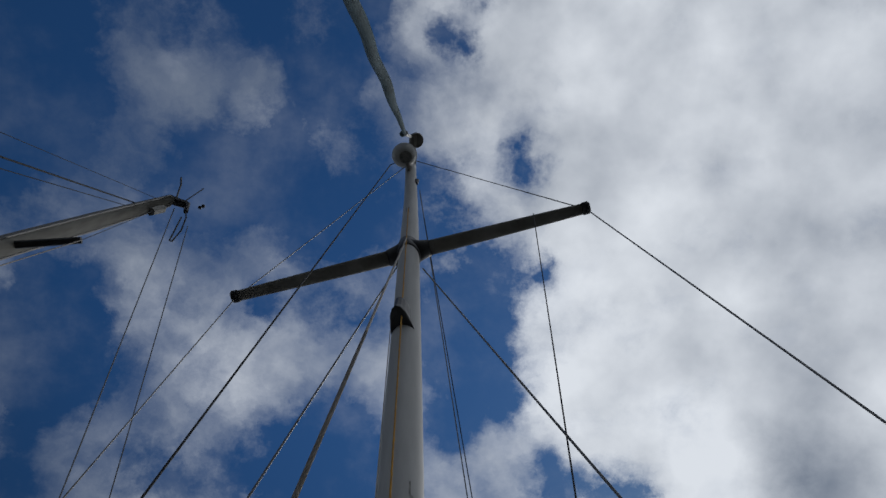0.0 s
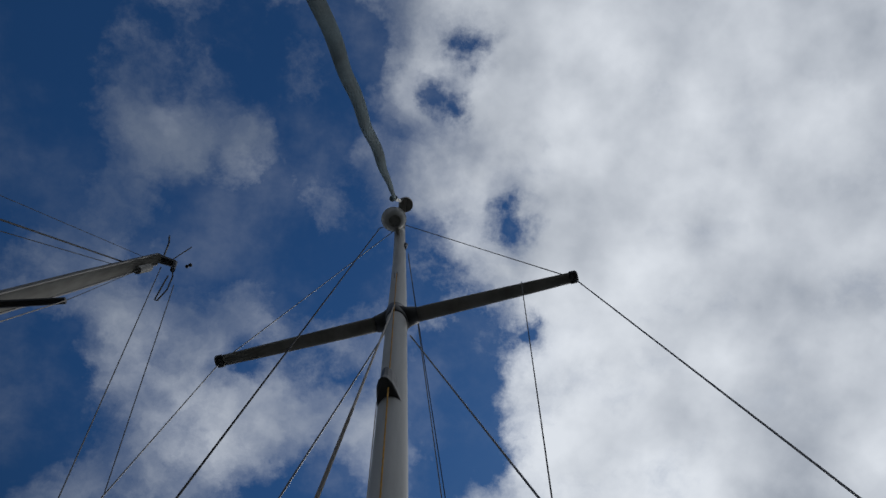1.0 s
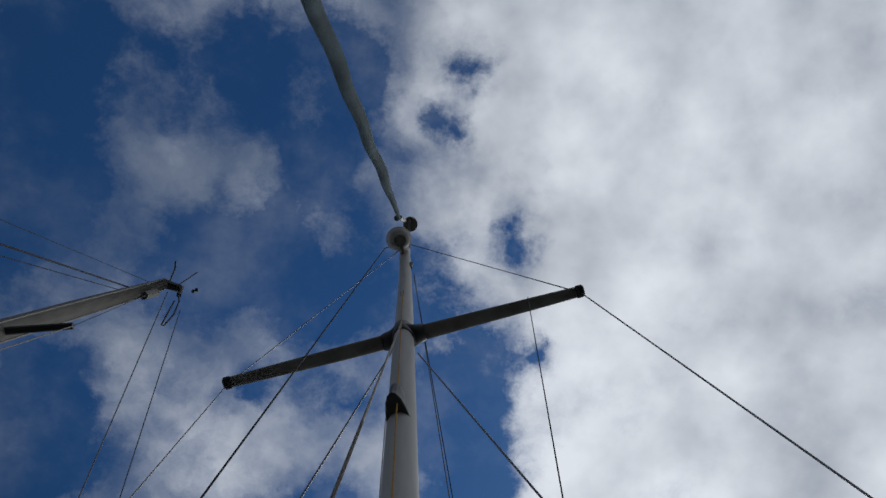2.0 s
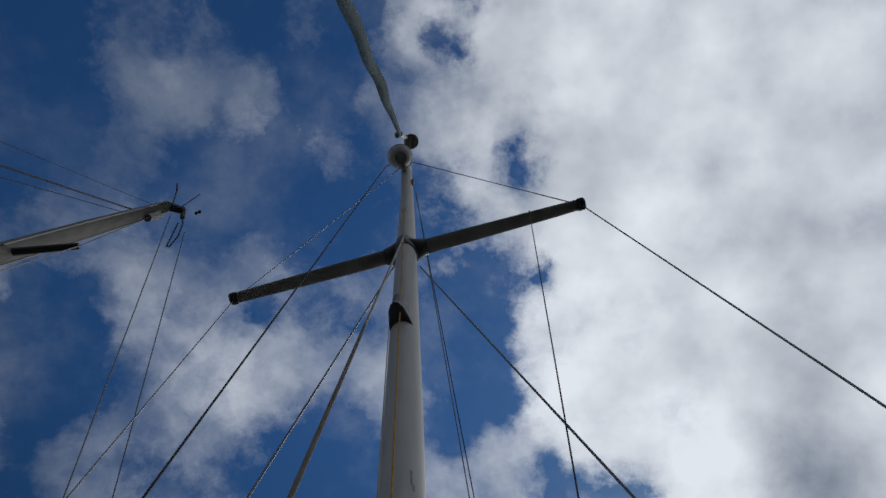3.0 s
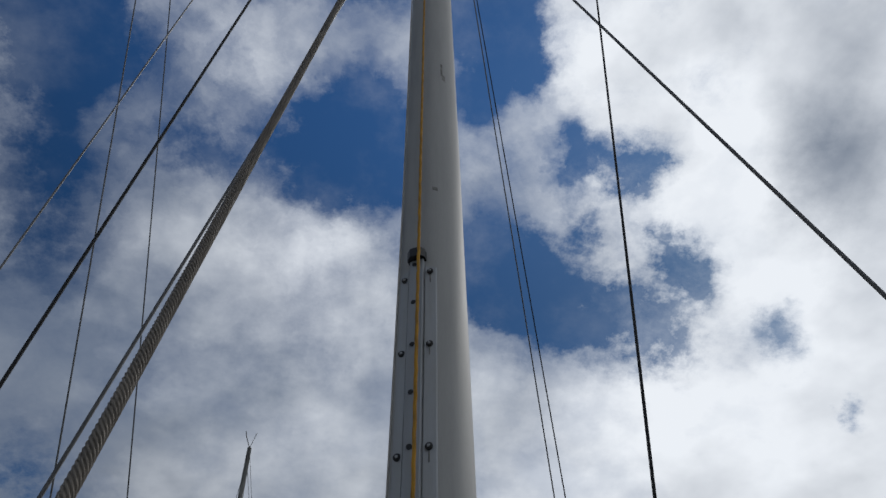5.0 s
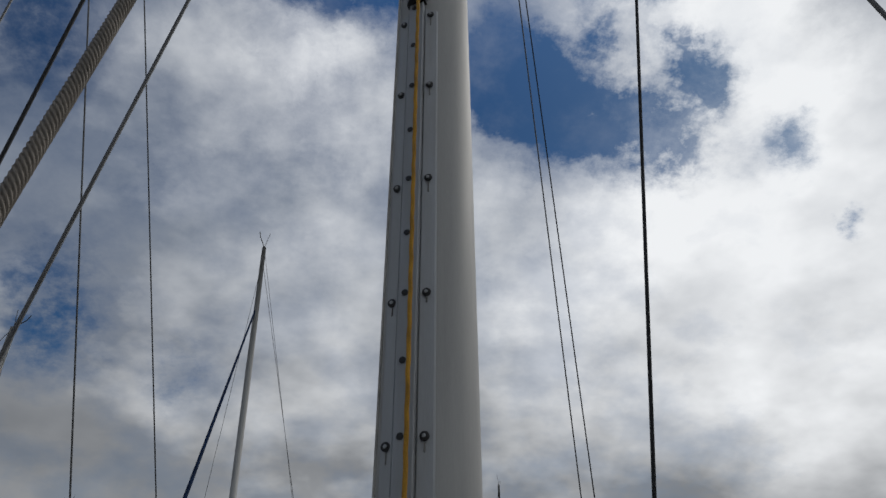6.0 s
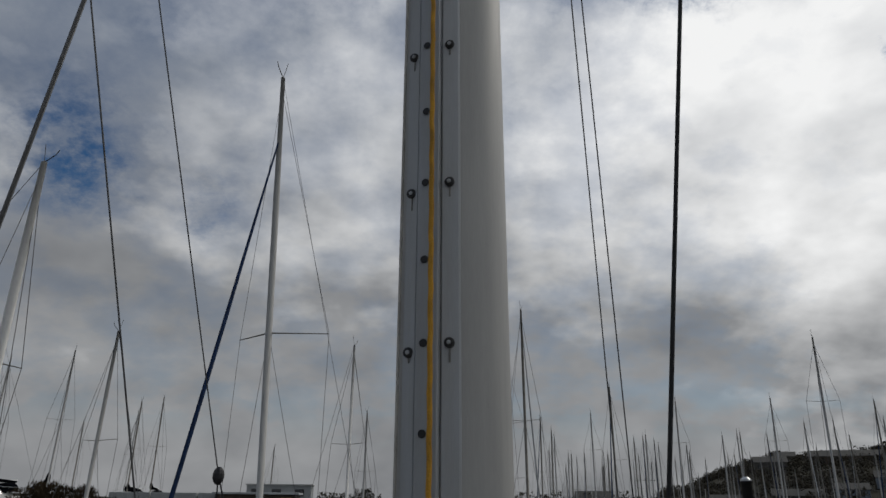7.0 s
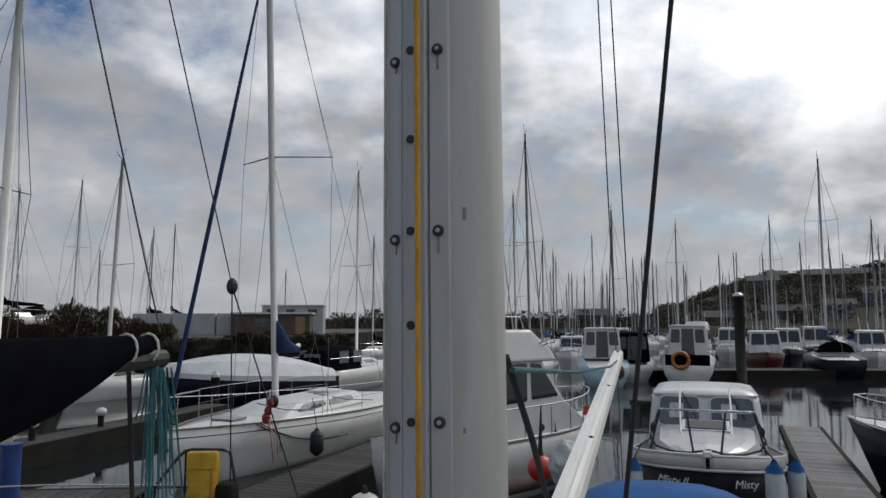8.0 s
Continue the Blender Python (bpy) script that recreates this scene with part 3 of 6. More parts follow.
def sail_yacht(pos, heading, L=8.5, B=2.8, mast_h=12.0, label="white sailing yacht moored in the marina", mast_at=0.36, hull=None, cover=None,
               near=False, group="moored yachts", spreaders=1, base=0.0, lean=(0.0, 0.0), spread=0.9, furl=None, mast_r=0.055, bare=False, sweep_back=0.12, mast_mat=None, hood=None, spreader_at=0.55, roof_h=0.36, boom_len=0.40, fb=None, boom_up=0.0):
    """A moored sloop: hull, deck, coachroof, mast with spreaders, boom under its cover, and the standing rigging. pos is the foot of the mast."""
    hull, cover = hull or gelcoat, cover or dark_blue_canvas
    t = thing("sailing_yacht", label, "sailing yacht", Matrix.Translation((pos[0], pos[1], base)) @ Matrix.Rotation(radians(heading), 4, "Z") @ Matrix.Translation((0, -mast_at * L, 0)), group)
    fb = fb or 0.12 * L + 0.15
    half, sheer = hull_parts(t, L, B, fb, fb * 0.82, hull, stripe=stripe_mat if near else None, stations=15 if near else 9, rail=near)
    y0, y1 = 0.24 * L, 0.68 * L
    z0 = sheer(0.4) - 0.02
    low = (-B * 0.27, B * 0.27, y0, y1)
    high = (-B * 0.19, B * 0.19, y0 + 0.28 * (y1 - y0), y1 - 0.1)
    roof = part("coachroof", frustum(low, high, z0, z0 + roof_h, 0.06), gelcoat, t)
    sd = sides_of(low, high, z0, z0 + roof_h)
    for k in ("left", "right"):
        for u0, u1 in ((0.12, 0.42), (0.5, 0.85)):
            part("cabin_window", pane(sd[k], u0, u1, 0.35, 0.8, 0.006, 0.45), glass if not near else pale_glass, roof)
    my = mast_at * L
    top = (lean[0], my + lean[1], mast_h)
    foot = (0, my, z0 + roof_h - 0.06)
    def up(z):
        k = (z - foot[2]) / (mast_h - foot[2])
        return Vector(foot).lerp(Vector(top), k)
    mast = part("mast", bar([foot, up(mast_h * 0.75), top], [mast_r, mast_r, mast_r * 0.7], 10, 1.25), mast_mat or (alloy if near else white_alloy), t, smooth=True)
    heights = [spreader_at] if spreaders == 1 else [0.4, 0.7]
    tips = {-1: [], 1: []}
    for hgt in heights:
        zc = hgt * mast_h
        for sgn in (-1, 1):
            c = up(zc)
            tip = (c.x + sgn * spread, c.y + sweep_back, zc + 0.05)
            part("spreader", bar([c, tip], [0.03, 0.02], 6, 0.5), alloy_dark, mast)
            tips[sgn].append(tip)
    part("wind_vane", bar([top, (top[0], top[1] - 0.25, mast_h + 0.18), (top[0], top[1] - 0.32, mast_h + 0.30)], 0.012, 5), black, mast)
    part("masthead_aerial", bar([top, (top[0] + 0.05, top[1] + 0.1, mast_h + 0.5)], 0.008, 5), black, mast)
    wr = 0.006 if near else 0.010
    for sgn in (-1, 1):
        part("shroud", bar([up(mast_h * 0.97), *tips[sgn][::-1], (sgn * half(mast_at) * 0.95, my + 0.15, sheer(mast_at))], wr, 4), wire_mat, t)
        part("lower_shroud", bar([up(heights[0] * mast_h), (sgn * half(mast_at) * 0.9, my + 0.5, sheer(mast_at))], wr, 4), wire_mat, t)
    fs_top = up(mast_h * 0.87 if near else mast_h * 0.96)
    if furl:
        part("furled_headsail", bar([fs_top, Vector(fs_top).lerp(Vector((0, 0.1, fb + 0.3)), 0.5), (0, 0.1, fb + 0.35), (0, 0.1, fb)], [0.02, 0.042, 0.042, 0.02], 8), furl, t)
    else:
        part("forestay", bar([fs_top, (0, 0.1, fb)], wr, 4), wire_mat, t)
    part("backstay", bar([top, (0, L * 0.98, fb * 0.85)], wr, 4), wire_mat, t)
    if not bare:
        by = min(my + boom_len * L, L * 0.95)
        bz = z0 + 0.36 + 0.55 + boom_up
        boom = part("boom", bar([(0, my + 0.06, bz), (0, by, bz + 0.08)], 0.05, 8), white_alloy, t)
        rings = [(my - 0.05, 0.10, 0.75), (my + 0.12, 0.16, 0.62), (my + 0.35, 0.16, 0.36), ((my + by) / 2, 0.14, 0.27), (by - 0.1, 0.09, 0.16)]
        bm = bmesh.new()
        loft(bm, [[(w * math.cos(a), y, bz - 0.08 + h * 0.5 + h * 0.5 * math.sin(a)) for a in (2 * math.pi * k / 10 for k in range(10))] for y, w, h in rings])
        part("sail_cover", bm, cover, boom, smooth=True)
    if hood:
        bm = bmesh.new()
        loft(bm, [[(w * math.cos(a), y, z0 + 0.25 + h * math.sin(a)) for a in (math.pi * k / 8 for k in range(9))] for y, w, h in ((y1 - 0.9, B * 0.24, 0.2), (y1 - 0.5, B * 0.3, 0.55), (y1 + 0.2, B * 0.31, 0.62))])
        part("sprayhood", bm, hood, t)
    # rails
    if near:
        for sgn in (-1, 1):
            pts = [(sgn * half(s) * 0.95, s * L, sheer(s)) for s in (0.2, 0.36, 0.52, 0.68, 0.85)]
            rail_run(t, pts, 0.6, 0.008)
            part("guard_wire", bar([(x, y, z + 0.32) for x, y, z in pts], 0.005, 4), wire_mat, t)
        pul = [(-half(0.2) * 0.95, 0.2 * L, sheer(0.2)), (-half(0.08), 0.08 * L, sheer(0.08)), (0, 0.02, sheer(0)), (half(0.08), 0.08 * L, sheer(0.08)), (half(0.2) * 0.95, 0.2 * L, sheer(0.2))]
        rail_run(t, pul, 0.58, 0.014, name="pulpit")
        part("fore_hatch", block((0.5, 0.5, 0.05), (0, 0.19 * L, sheer(0.2) + 0.03), 0.015), pale_glass, t)
        part("companion_hatch", block((0.6, 0.7, 0.06), (0, 0.6 * L, z0 + roof_h), 0.015), deck_paint, t)
    else:
        for sgn in (-1, 1):
            part("guard_wire", bar([(sgn * half(s) * 0.95, s * L, sheer(s) + 0.55) for s in (0.08, 0.36, 0.68, 0.95)], 0.012, 4), steel, t)
    return t


def motor_cruiser(pos, heading, L=7.0, B=2.5, hull=None, label="white motor cruiser moored at a pontoon", fly=False, wheel_aft=False, group="moored motor boats",
                  bow=1.25, stern=0.85, cabin=(0.34, 0.72), height=1.0, near=False, top_mat=None, glass_mat=None, arch=True, fore_cabin=True, pulpit=None, side_v=(0.45, 0.88)):
    """A cabin motor boat with its wheelhouse, windows, foredeck cuddy and rails. pos is the bow, the stern lies along heading."""
    t = thing("motor_boat", label, "motor boat", Matrix.Translation((pos[0], pos[1], 0)) @ Matrix.Rotation(radians(heading), 4, "Z"), group)
    half, sheer = hull_parts(t, L, B, bow, stern, hull or gelcoat, stations=15 if near else 9, transom=0.88, fine=0.5, rake=0.7, flare=0.72, rail=True)
    y0, y1 = cabin[0] * L, cabin[1] * L
    z0 = sheer(cabin[0]) - 0.03
    if fore_cabin:
        lo, hi = (-B * 0.33, B * 0.33, 0.14 * L, y0 + 0.2), (-B * 0.27, B * 0.27, 0.24 * L, y0 + 0.2)
        cud = part("cuddy", frustum(lo, hi, sheer(0.2) - 0.02, z0 + 0.32, 0.07), top_mat or gelcoat, t)
        sd = sides_of(lo, hi, sheer(0.2) - 0.02, z0 + 0.32)
        for k in ("left", "right"):
            part("porthole", pane(sd[k], 0.3, 0.75, 0.35, 0.7, 0.006, 0.5), glass, cud)
    lo = (-B * 0.38, B * 0.38, y0, y1)
    hi = (-B * 0.33, B * 0.33, y0 + 0.34 * height, y1 + (0.1 if wheel_aft else -0.05))
    wh = part("wheelhouse", frustum(lo, hi, z0, z0 + height, 0.07), top_mat or gelcoat, t)
    sd = sides_of(lo, hi, z0, z0 + height)
    g = glass_mat or glass
    for u0, u1 in ((0.06, 0.475), (0.525, 0.94)):
        part("windscreen_pane", pane(sd["front"], u0, u1, 0.38, 0.9, 0.008, 0.25), g, wh)
    for k in ("left", "right"):
        for u0, u1 in ((0.06, 0.47), (0.53, 0.92)):
            part("side_window", pane(sd[k], u0, u1, side_v[0], side_v[1], 0.008, 0.25), g, wh)
    part("door", pane(sd["aft"], 0.34, 0.66, 0.05, 0.9, 0.008, 0.08), g, wh)
    for u0, u1 in ((0.06, 0.3), (0.7, 0.94)):
        part("aft_window", pane(sd["aft"], u0, u1, 0.45, 0.88, 0.008, 0.25), g, wh)
    part("roof", frustum((-B * 0.342, B * 0.342, y0 + 0.27 * height, y1 + 0.03), (-B * 0.29, B * 0.29, y0 + 0.42 * height, y1 - 0.05), z0 + height - 0.03, z0 + height + 0.05, 0.03), top_mat or gelcoat, wh)
    if fly:
        lo2 = (-B * 0.34, B * 0.34, y0 + 0.5 * height, y1 + 0.2)
        hi2 = (-B * 0.28, B * 0.28, y0 + 0.85 * height, y1 + 0.1)
        part("flybridge", frustum(lo2, hi2, z0 + height + 0.02, z0 + height + 0.42, 0.09), gelcoat, t)
    if arch:
        for sgn in (-1, 1):
            part("aerial", bar([(sgn * B * 0.2, y1 - 0.2, z0 + height), (sgn * B * 0.22, y1 + 0.1, z0 + height + 1.1)], 0.012, 5), white_alloy, wh)
        part("lamp_mast", bar([(0, y1 - 0.3, z0 + height + 0.05), (0, y1 - 0.3, z0 + height + 0.55)], 0.02, 6), white_alloy, wh)
    pts = [(-half(s) * 0.93, s * L, sheer(s)) for s in (0.42, 0.28, 0.15, 0.05)] + [(half(s) * 0.93, s * L, sheer(s)) for s in (0.05, 0.15, 0.28, 0.42)]
    if pulpit:
        pts = [(x, y, sheer(y / L)) for x, y in pulpit]
    rail_run(t, pts, 0.62 if pulpit else 0.45, 0.013 if near else 0.018)
    return t


# ---- water and land ----
bm = bmesh.new()
bmesh.ops.create_circle(bm, cap_ends=True, radius=2600, segments=64)
tagged(part("water", bm, water_mat), "dark still harbour water with mirrored masts", "water", kind="structure")


def ridge(az):
    """Height of the skyline in metres by bearing in degrees from +y to the right."""
    marks = [(-180, 9), (-60, 7), (-12, 5), (8, 5), (15, 6), (18.5, 9), (21, 15), (24.6, 21), (28, 21), (30, 21.5), (32, 24), (40, 27), (70, 22), (110, 12), (180, 9)]
    for (a0, h0), (a1, h1) in zip(marks, marks[1:]):
        if a0 <= az <= a1:
            return h0 + (h1 - h0) * (az - a0) / (a1 - a0)
    return 9


def ground_z(x, y):
    d, az = math.hypot(x, y), math.degrees(math.atan2(x, y))
    if d < 136:
        return -1.0
    k = min(max((d - 142) / 190, 0.0), 1.0)
    h = 2.0 + (ridge(az) - 2.0) * (k * k * (3 - 2 * k)) ** 0.8
    return min(h, -1 + (d - 136) * 0.6) + (noise.noise(Vector((x * 0.02, y * 0.02, 0))) * 1.2 if d > 150 else 0)


bm = bmesh.new()
dists = [136, 139, 142, 148, 158, 170, 185, 200, 220, 240, 260, 285, 310, 335, 380, 450, 600, 1000]
loft(bm, [[(d * math.sin(radians(a)), d * math.cos(radians(a)), ground_z(d * math.sin(radians(a)), d * math.cos(radians(a)))) for a in range(-180, 180, 2)] for d in dists], caps=False)
for f in bm.faces:
    f.smooth = True
tagged(part("hillside", bm, grass), "rough green and brown hillside behind the marina", "hill", kind="structure")

# the boatyard quay on the near shore
quay_line = [(-150, 30), (-17, 37), (-11.5, 58), (-10, 75), (-6, 134), (-150, 150)]
bm = bmesh.new()
loft(bm, [[(x, y, -1.2) for x, y in quay_line], [(x, y, 1.9) for x, y in quay_line]])
tagged(part("quay", bm, weed_wall), "dark weedy quay wall of the boatyard", "quay", kind="structure")
bm = bmesh.new()
loft(bm, [[(x * 1.0, y, 1.904) for x, y in quay_line], [(x, y, 2.0) for x, y in quay_line]])
tagged(part("yard_ground", bm, concrete), "worn concrete ground of the boatyard", "ground", kind="structure")


def twigs(name, spots, height, spread, count, size, mat, label, category, upright=1.2, slim=0.6):
    """Scrub or woods: many small leaves and twigs round each spot."""
    rng = random.Random(7)
    verts, faces = [], []
    for x, y, z, k in spots:
        for _ in range(count):
            a, r = rng.uniform(0, 2 * math.pi), spread * k * math.sqrt(rng.random())
            u = rng.random() ** 0.8
            r *= 1 - 0.55 * u * u
            c = Vector((x + r * math.cos(a), y + r * math.sin(a), z + u * height * k * (0.75 + 0.25 * math.cos(r * 2.1 + x))))
            s = size * rng.uniform(0.5, 1.4)
            d1 = Vector((rng.gauss(0, 1), rng.gauss(0, 1), rng.gauss(0, upright))).normalized() * s
            d2 = Vector((rng.gauss(0, 1), rng.gauss(0, 1), rng.gauss(0, 0.5))).normalized() * s * slim
            n = len(verts)
            verts += [tuple(c - d1), tuple(c + d2), tuple(c + d1), tuple(c - d2)]
            faces.append((n, n + 1, n + 2, n + 3))
    me = bpy.data.meshes.new(name)
    me.from_pydata(verts, [], faces)
    me.materials.append(mat)
    return tagged(new(name, me), label, category, kind="stuff")


rng = random.Random(3)
twigs("scrub", [(-15.6 - 0.55 * k + rng.uniform(-0.5, 0.5), 38.6 - 0.05 * k + rng.uniform(-0.8, 1.6), 1.95, rng.uniform(0.75, 1.15)) for k in range(75)],
      1.9, 1.2, 1500, 0.12, scrub, "dense brown winter scrub along the quay", "scrub", 4.0, 0.16)
weeds = []
for k in range(130):
    t = k / 129
    a, c = (Vector((-17.2, 37.2)), Vector((-11.7, 57.8))) if t < 0.55 else (Vector((-11.7, 57.8)), Vector((-10.2, 76)))
    p = a.lerp(c, t / 0.55 if t < 0.55 else (t - 0.55) / 0.45)
    weeds.append((p.x + rng.uniform(-0.2, 0.5), p.y + rng.uniform(-0.4, 0.4), rng.uniform(0.4, 1.75), rng.uniform(0.6, 1.15)))
twigs("quay_weeds", weeds, 0.75, 0.8, 420, 0.07, bramble, "dark brambles hanging over the quay wall", "scrub", 1.6, 0.4)
spots = []
for k in range(620):
    az = rng.uniform(17, 46)
    d = rng.choice((rng.uniform(318, 345), rng.uniform(160, 330)))
    x, y = d * math.sin(radians(az)), d * math.cos(radians(az))
    spots.append((x, y, ground_z(x, y) - 0.5, rng.uniform(0.6, 1.25)))
twigs("hill_wood", spots, 3.6, 4.2, 210, 0.40, leaf_mat, "bare dull woodland on the hillside", "woods")
spots = []
for k in range(90):
    az = -14 + 33 * k / 90 + rng.uniform(-0.4, 0.4)
    d = rng.uniform(143, 165)
    x, y = d * math.sin(radians(az)), d * math.cos(radians(az))
    spots.append((x, y, ground_z(x, y) - 0.3, rng.uniform(0.55, 1.05)))
twigs("shore_trees", spots, 4.4, 2.8, 330, 0.26, leaf_mat, "low dark trees along the far shore", "woods")


def house(x, y, w, d, h, turn, wall, roof, label, category="house", rows=1, base=None):
    """A gabled building with walls, roof and single windows."""
    z = ground_z(x, y) - 0.3 if base is None else base
    t = thing("building", label, category, Matrix.Translation((x, y, z)) @ Matrix.Rotation(radians(turn), 4, "Z"), "shore buildings")
    part("wall", block((w, d, h), (0, 0, 0), 0.03), wall, t)
    bm = bmesh.new()
    prof = [(-d / 2 - 0.3, h - 0.1), (0, h + d * 0.30), (d / 2 + 0.3, h - 0.1), (d / 2 + 0.3, h + 0.05), (0, h + d * 0.30 + 0.2), (-d / 2 - 0.3, h + 0.05)]
    loft(bm, [[(-w / 2 - 0.3, p, q) for p, q in prof], [(w / 2 + 0.3, p, q) for p, q in prof]])
    part("roof", bm, roof, t)
    n = max(2, int(w / 2.6))
    for r in range(rows):
        for k in range(n):
            wx = -w / 2 + (k + 0.5) * w / n
            part("window", block((w / n * 0.42, 0.08, 1.1), (wx, -d / 2 - 0.02, 1.0 + 2.6 * r), 0.015), glass, t)
    return t


for x, y, w, d, h, turn, wall, roof, lab, rows in (
        (101, 222, 9.1, 5.6, 2.9, -20, render_wall, roof_mat, "grey rendered house with a slate roof on the hill", 1),
        (132, 236, 21.0, 6.3, 2.9, -25, brick_wall, roof_mat, "long brown building with a slate roof on the hill", 1),
        (90, 160, 6.3, 4.2, 2.2, -25, shed_blue, roof_mat, "pale blue clad shed above the marina", 1),
        (104, 168, 6.3, 4.9, 2.4, -28, shed_blue, roof_mat, "pale blue clad hall above the marina", 1),
        (77, 158, 9.8, 4.2, 1.9, -22, concrete, roof_mat, "low grey store behind the pontoons", 1),
        (60, 150, 8.4, 4.2, 1.9, -18, brick_wall, roof_mat, "low brown shed behind the pontoons", 1),
        (150, 284, 4.9, 3.5, 2.5, -28, render_wall, roof_mat, "pale house on the skyline of the ridge", 1),
        (31, 148, 6.3, 4.2, 2.7, -8, brick_wall, roof_mat, "dark house among the shore trees", 1),
        (118, 248, 6.3, 4.9, 2.9, -24, render_wall, roof_mat, "small pale house on the slope", 1)):
    house(x, y, w, d, h, turn, wall, roof, lab, rows=rows)

# boatyard huts and containers
for k, (x, w) in enumerate(((-25.0, 3.2), (-21.4, 3.6), (-17.9, 3.0))):
    c = thing("container", "pale grey steel container on the quay", "container", pose(x, 61, 2.0, 0, 0, 4), "yard containers")
    part("shell", block((w, 2.4, 1.85), (0, 0, 0), 0.03), container_mat, c)
    for j in range(int(w / 0.4)):
        part("rib", block((0.10, 0.05, 1.6), (-w / 2 + 0.25 + 0.4 * j, -1.22, 0.12), 0.01), container_mat, c)
hut = thing("yard_hut", "brown timber hut with a white roof on the quay", "hut", pose(-14.5, 60, 2.0, 0, 0, 4))
part("wall", block((6.4, 2.6, 1.75), (0, 0, 0), 0.02), brick_wall, hut)
part("roof", block((6.8, 3.0, 0.16), (0, 0, 1.75), 0.03), gelcoat_grey, hut)
part("window", block((1.0, 0.06, 0.7), (-0.8, -1.31, 0.7), 0.01), pale_glass, hut)
part("door", block((0.8, 0.06, 1.5), (2.4, -1.31, 0.05), 0.01), tan_door, hut)
hut = thing("yard_office", "white cabin with dark windows above the huts", "cabin", pose(-14.0, 66, 2.0, 0, 0, 4))
part("wall", block((5.6, 2.4, 2.6), (0, 0, 0), 0.02), container_mat, hut)
part("roof", block((5.8, 2.6, 0.12), (0, 0, 2.6), 0.02), gelcoat, hut)
for wx in (-2.0, -0.2, 1.8):
    part("window", block((0.8, 0.06, 0.6), (wx, -1.21, 1.7), 0.01), glass, hut)


# ---- pontoons and piles ----
def pontoon(a, b2, width, label, plank=0.15, z=0.45, mat=None, skirt=0.16):
    """A floating walkway from a to b2: floats, side beams and separate cross planks."""
    a, b2 = Vector((*a, 0)), Vector((*b2, 0))
    d = (b2 - a)
    L, turn = d.length, math.degrees(math.atan2(-d.x, d.y))
    t = thing("pontoon", label, "pontoon", pose(a.x, a.y, 0, 0, 0, turn), kind="structure")
    for y0 in [k * 2.4 for k in range(max(1, int(L / 2.4)))]:
        part("float", block((width * 0.9, 1.9, 0.55), (0, y0 + 1.2, -0.2), 0.04), float_mat, t)
    for sgn in (-1, 1):
        part("side_beam", block((0.09, L, skirt), (sgn * (width / 2 - 0.03), L / 2, z + 0.01 - skirt), 0.01), float_mat, t)
    me = None
    n = int(L / plank)
    for k in range(n):
        if me is None:
            bm = block((width - 0.1, plank - 0.014, 0.035), (0, 0, 0), 0)
            ob = part("plank", bm, mat or plank_mat, t)
            me = ob.data
        else:
            ob = new("plank", me)
            ob.parent = t
        ob.location = (0, (k + 0.5) * plank, z - 0.03)
    return t


pontoon((4.29, 6.07), (8.59, 16.57), 0.92, "grey weathered plank finger pontoon")
pontoon((-9.6, 9.35), (-4.3, 9.75), 1.0, "dark plank walkway beside a blue post", 0.2, mat=wet_plank)
pontoon((-9.6, 11.0), (-7.0, 21.5), 0.9, "dark wet plank walkway between berths", 0.2, mat=wet_plank, skirt=0.5)
pontoon((9.0, 38.0), (50.0, 37.2), 2.2, "long dark pontoon across the fairway", 0.25, mat=wet_plank, skirt=0.5)
pontoon((-3.33, 7.5), (0.4, 18.5), 1.15, "grey pontoon beside the white yacht", 0.2, mat=wet_plank, skirt=0.5)

p = thing("mooring_post", "blue painted steel mooring post on the walkway", "post", pose(-6.0, 9.3, 0.45))
part("post", bar([(0, 0, 0), (0, 0, 0.78)], 0.13, 14), blue_paint, p)
part("rim", disc(0.145, 0.04, (0, 0, 0.79)), blue_paint, p)
for x, y in ((-8.75, 14.6), (-8.25, 16.6), (-7.65, 19.0)):
    p = thing("pontoon_light", "short pontoon light with a white domed cap", "light post", pose(x, y, 0.45), "pontoon lights")
    part("stem", bar([(0, 0, 0), (0, 0, 0.28)], 0.07, 10), float_mat, p)
    part("cap", ball(0.13, (0, 0, 0.36), 0.8, 12), gelcoat, p, smooth=True)
for x, y, top in ((15.6, 36.6, 4.35), (-7.4, 22.5, 1.2)):
    p = thing("mooring_pile", "black tarred pile with a pale cap", "pile", pose(x, y, -1), "piles")
    part("shaft", bar([(0, 0, 0), (0, 0, top + 1)], 0.26 if top > 4 else 0.14, 14), pile_mat, p, smooth=True)
    part("cap", bar([(0, 0, top + 1), (0, 0, top + 1.08), (0, 0, top + 1.2)], [0.28, 0.27, 0.10] if top > 4 else [0.15, 0.14, 0.05], 14), gelcoat_grey, p)

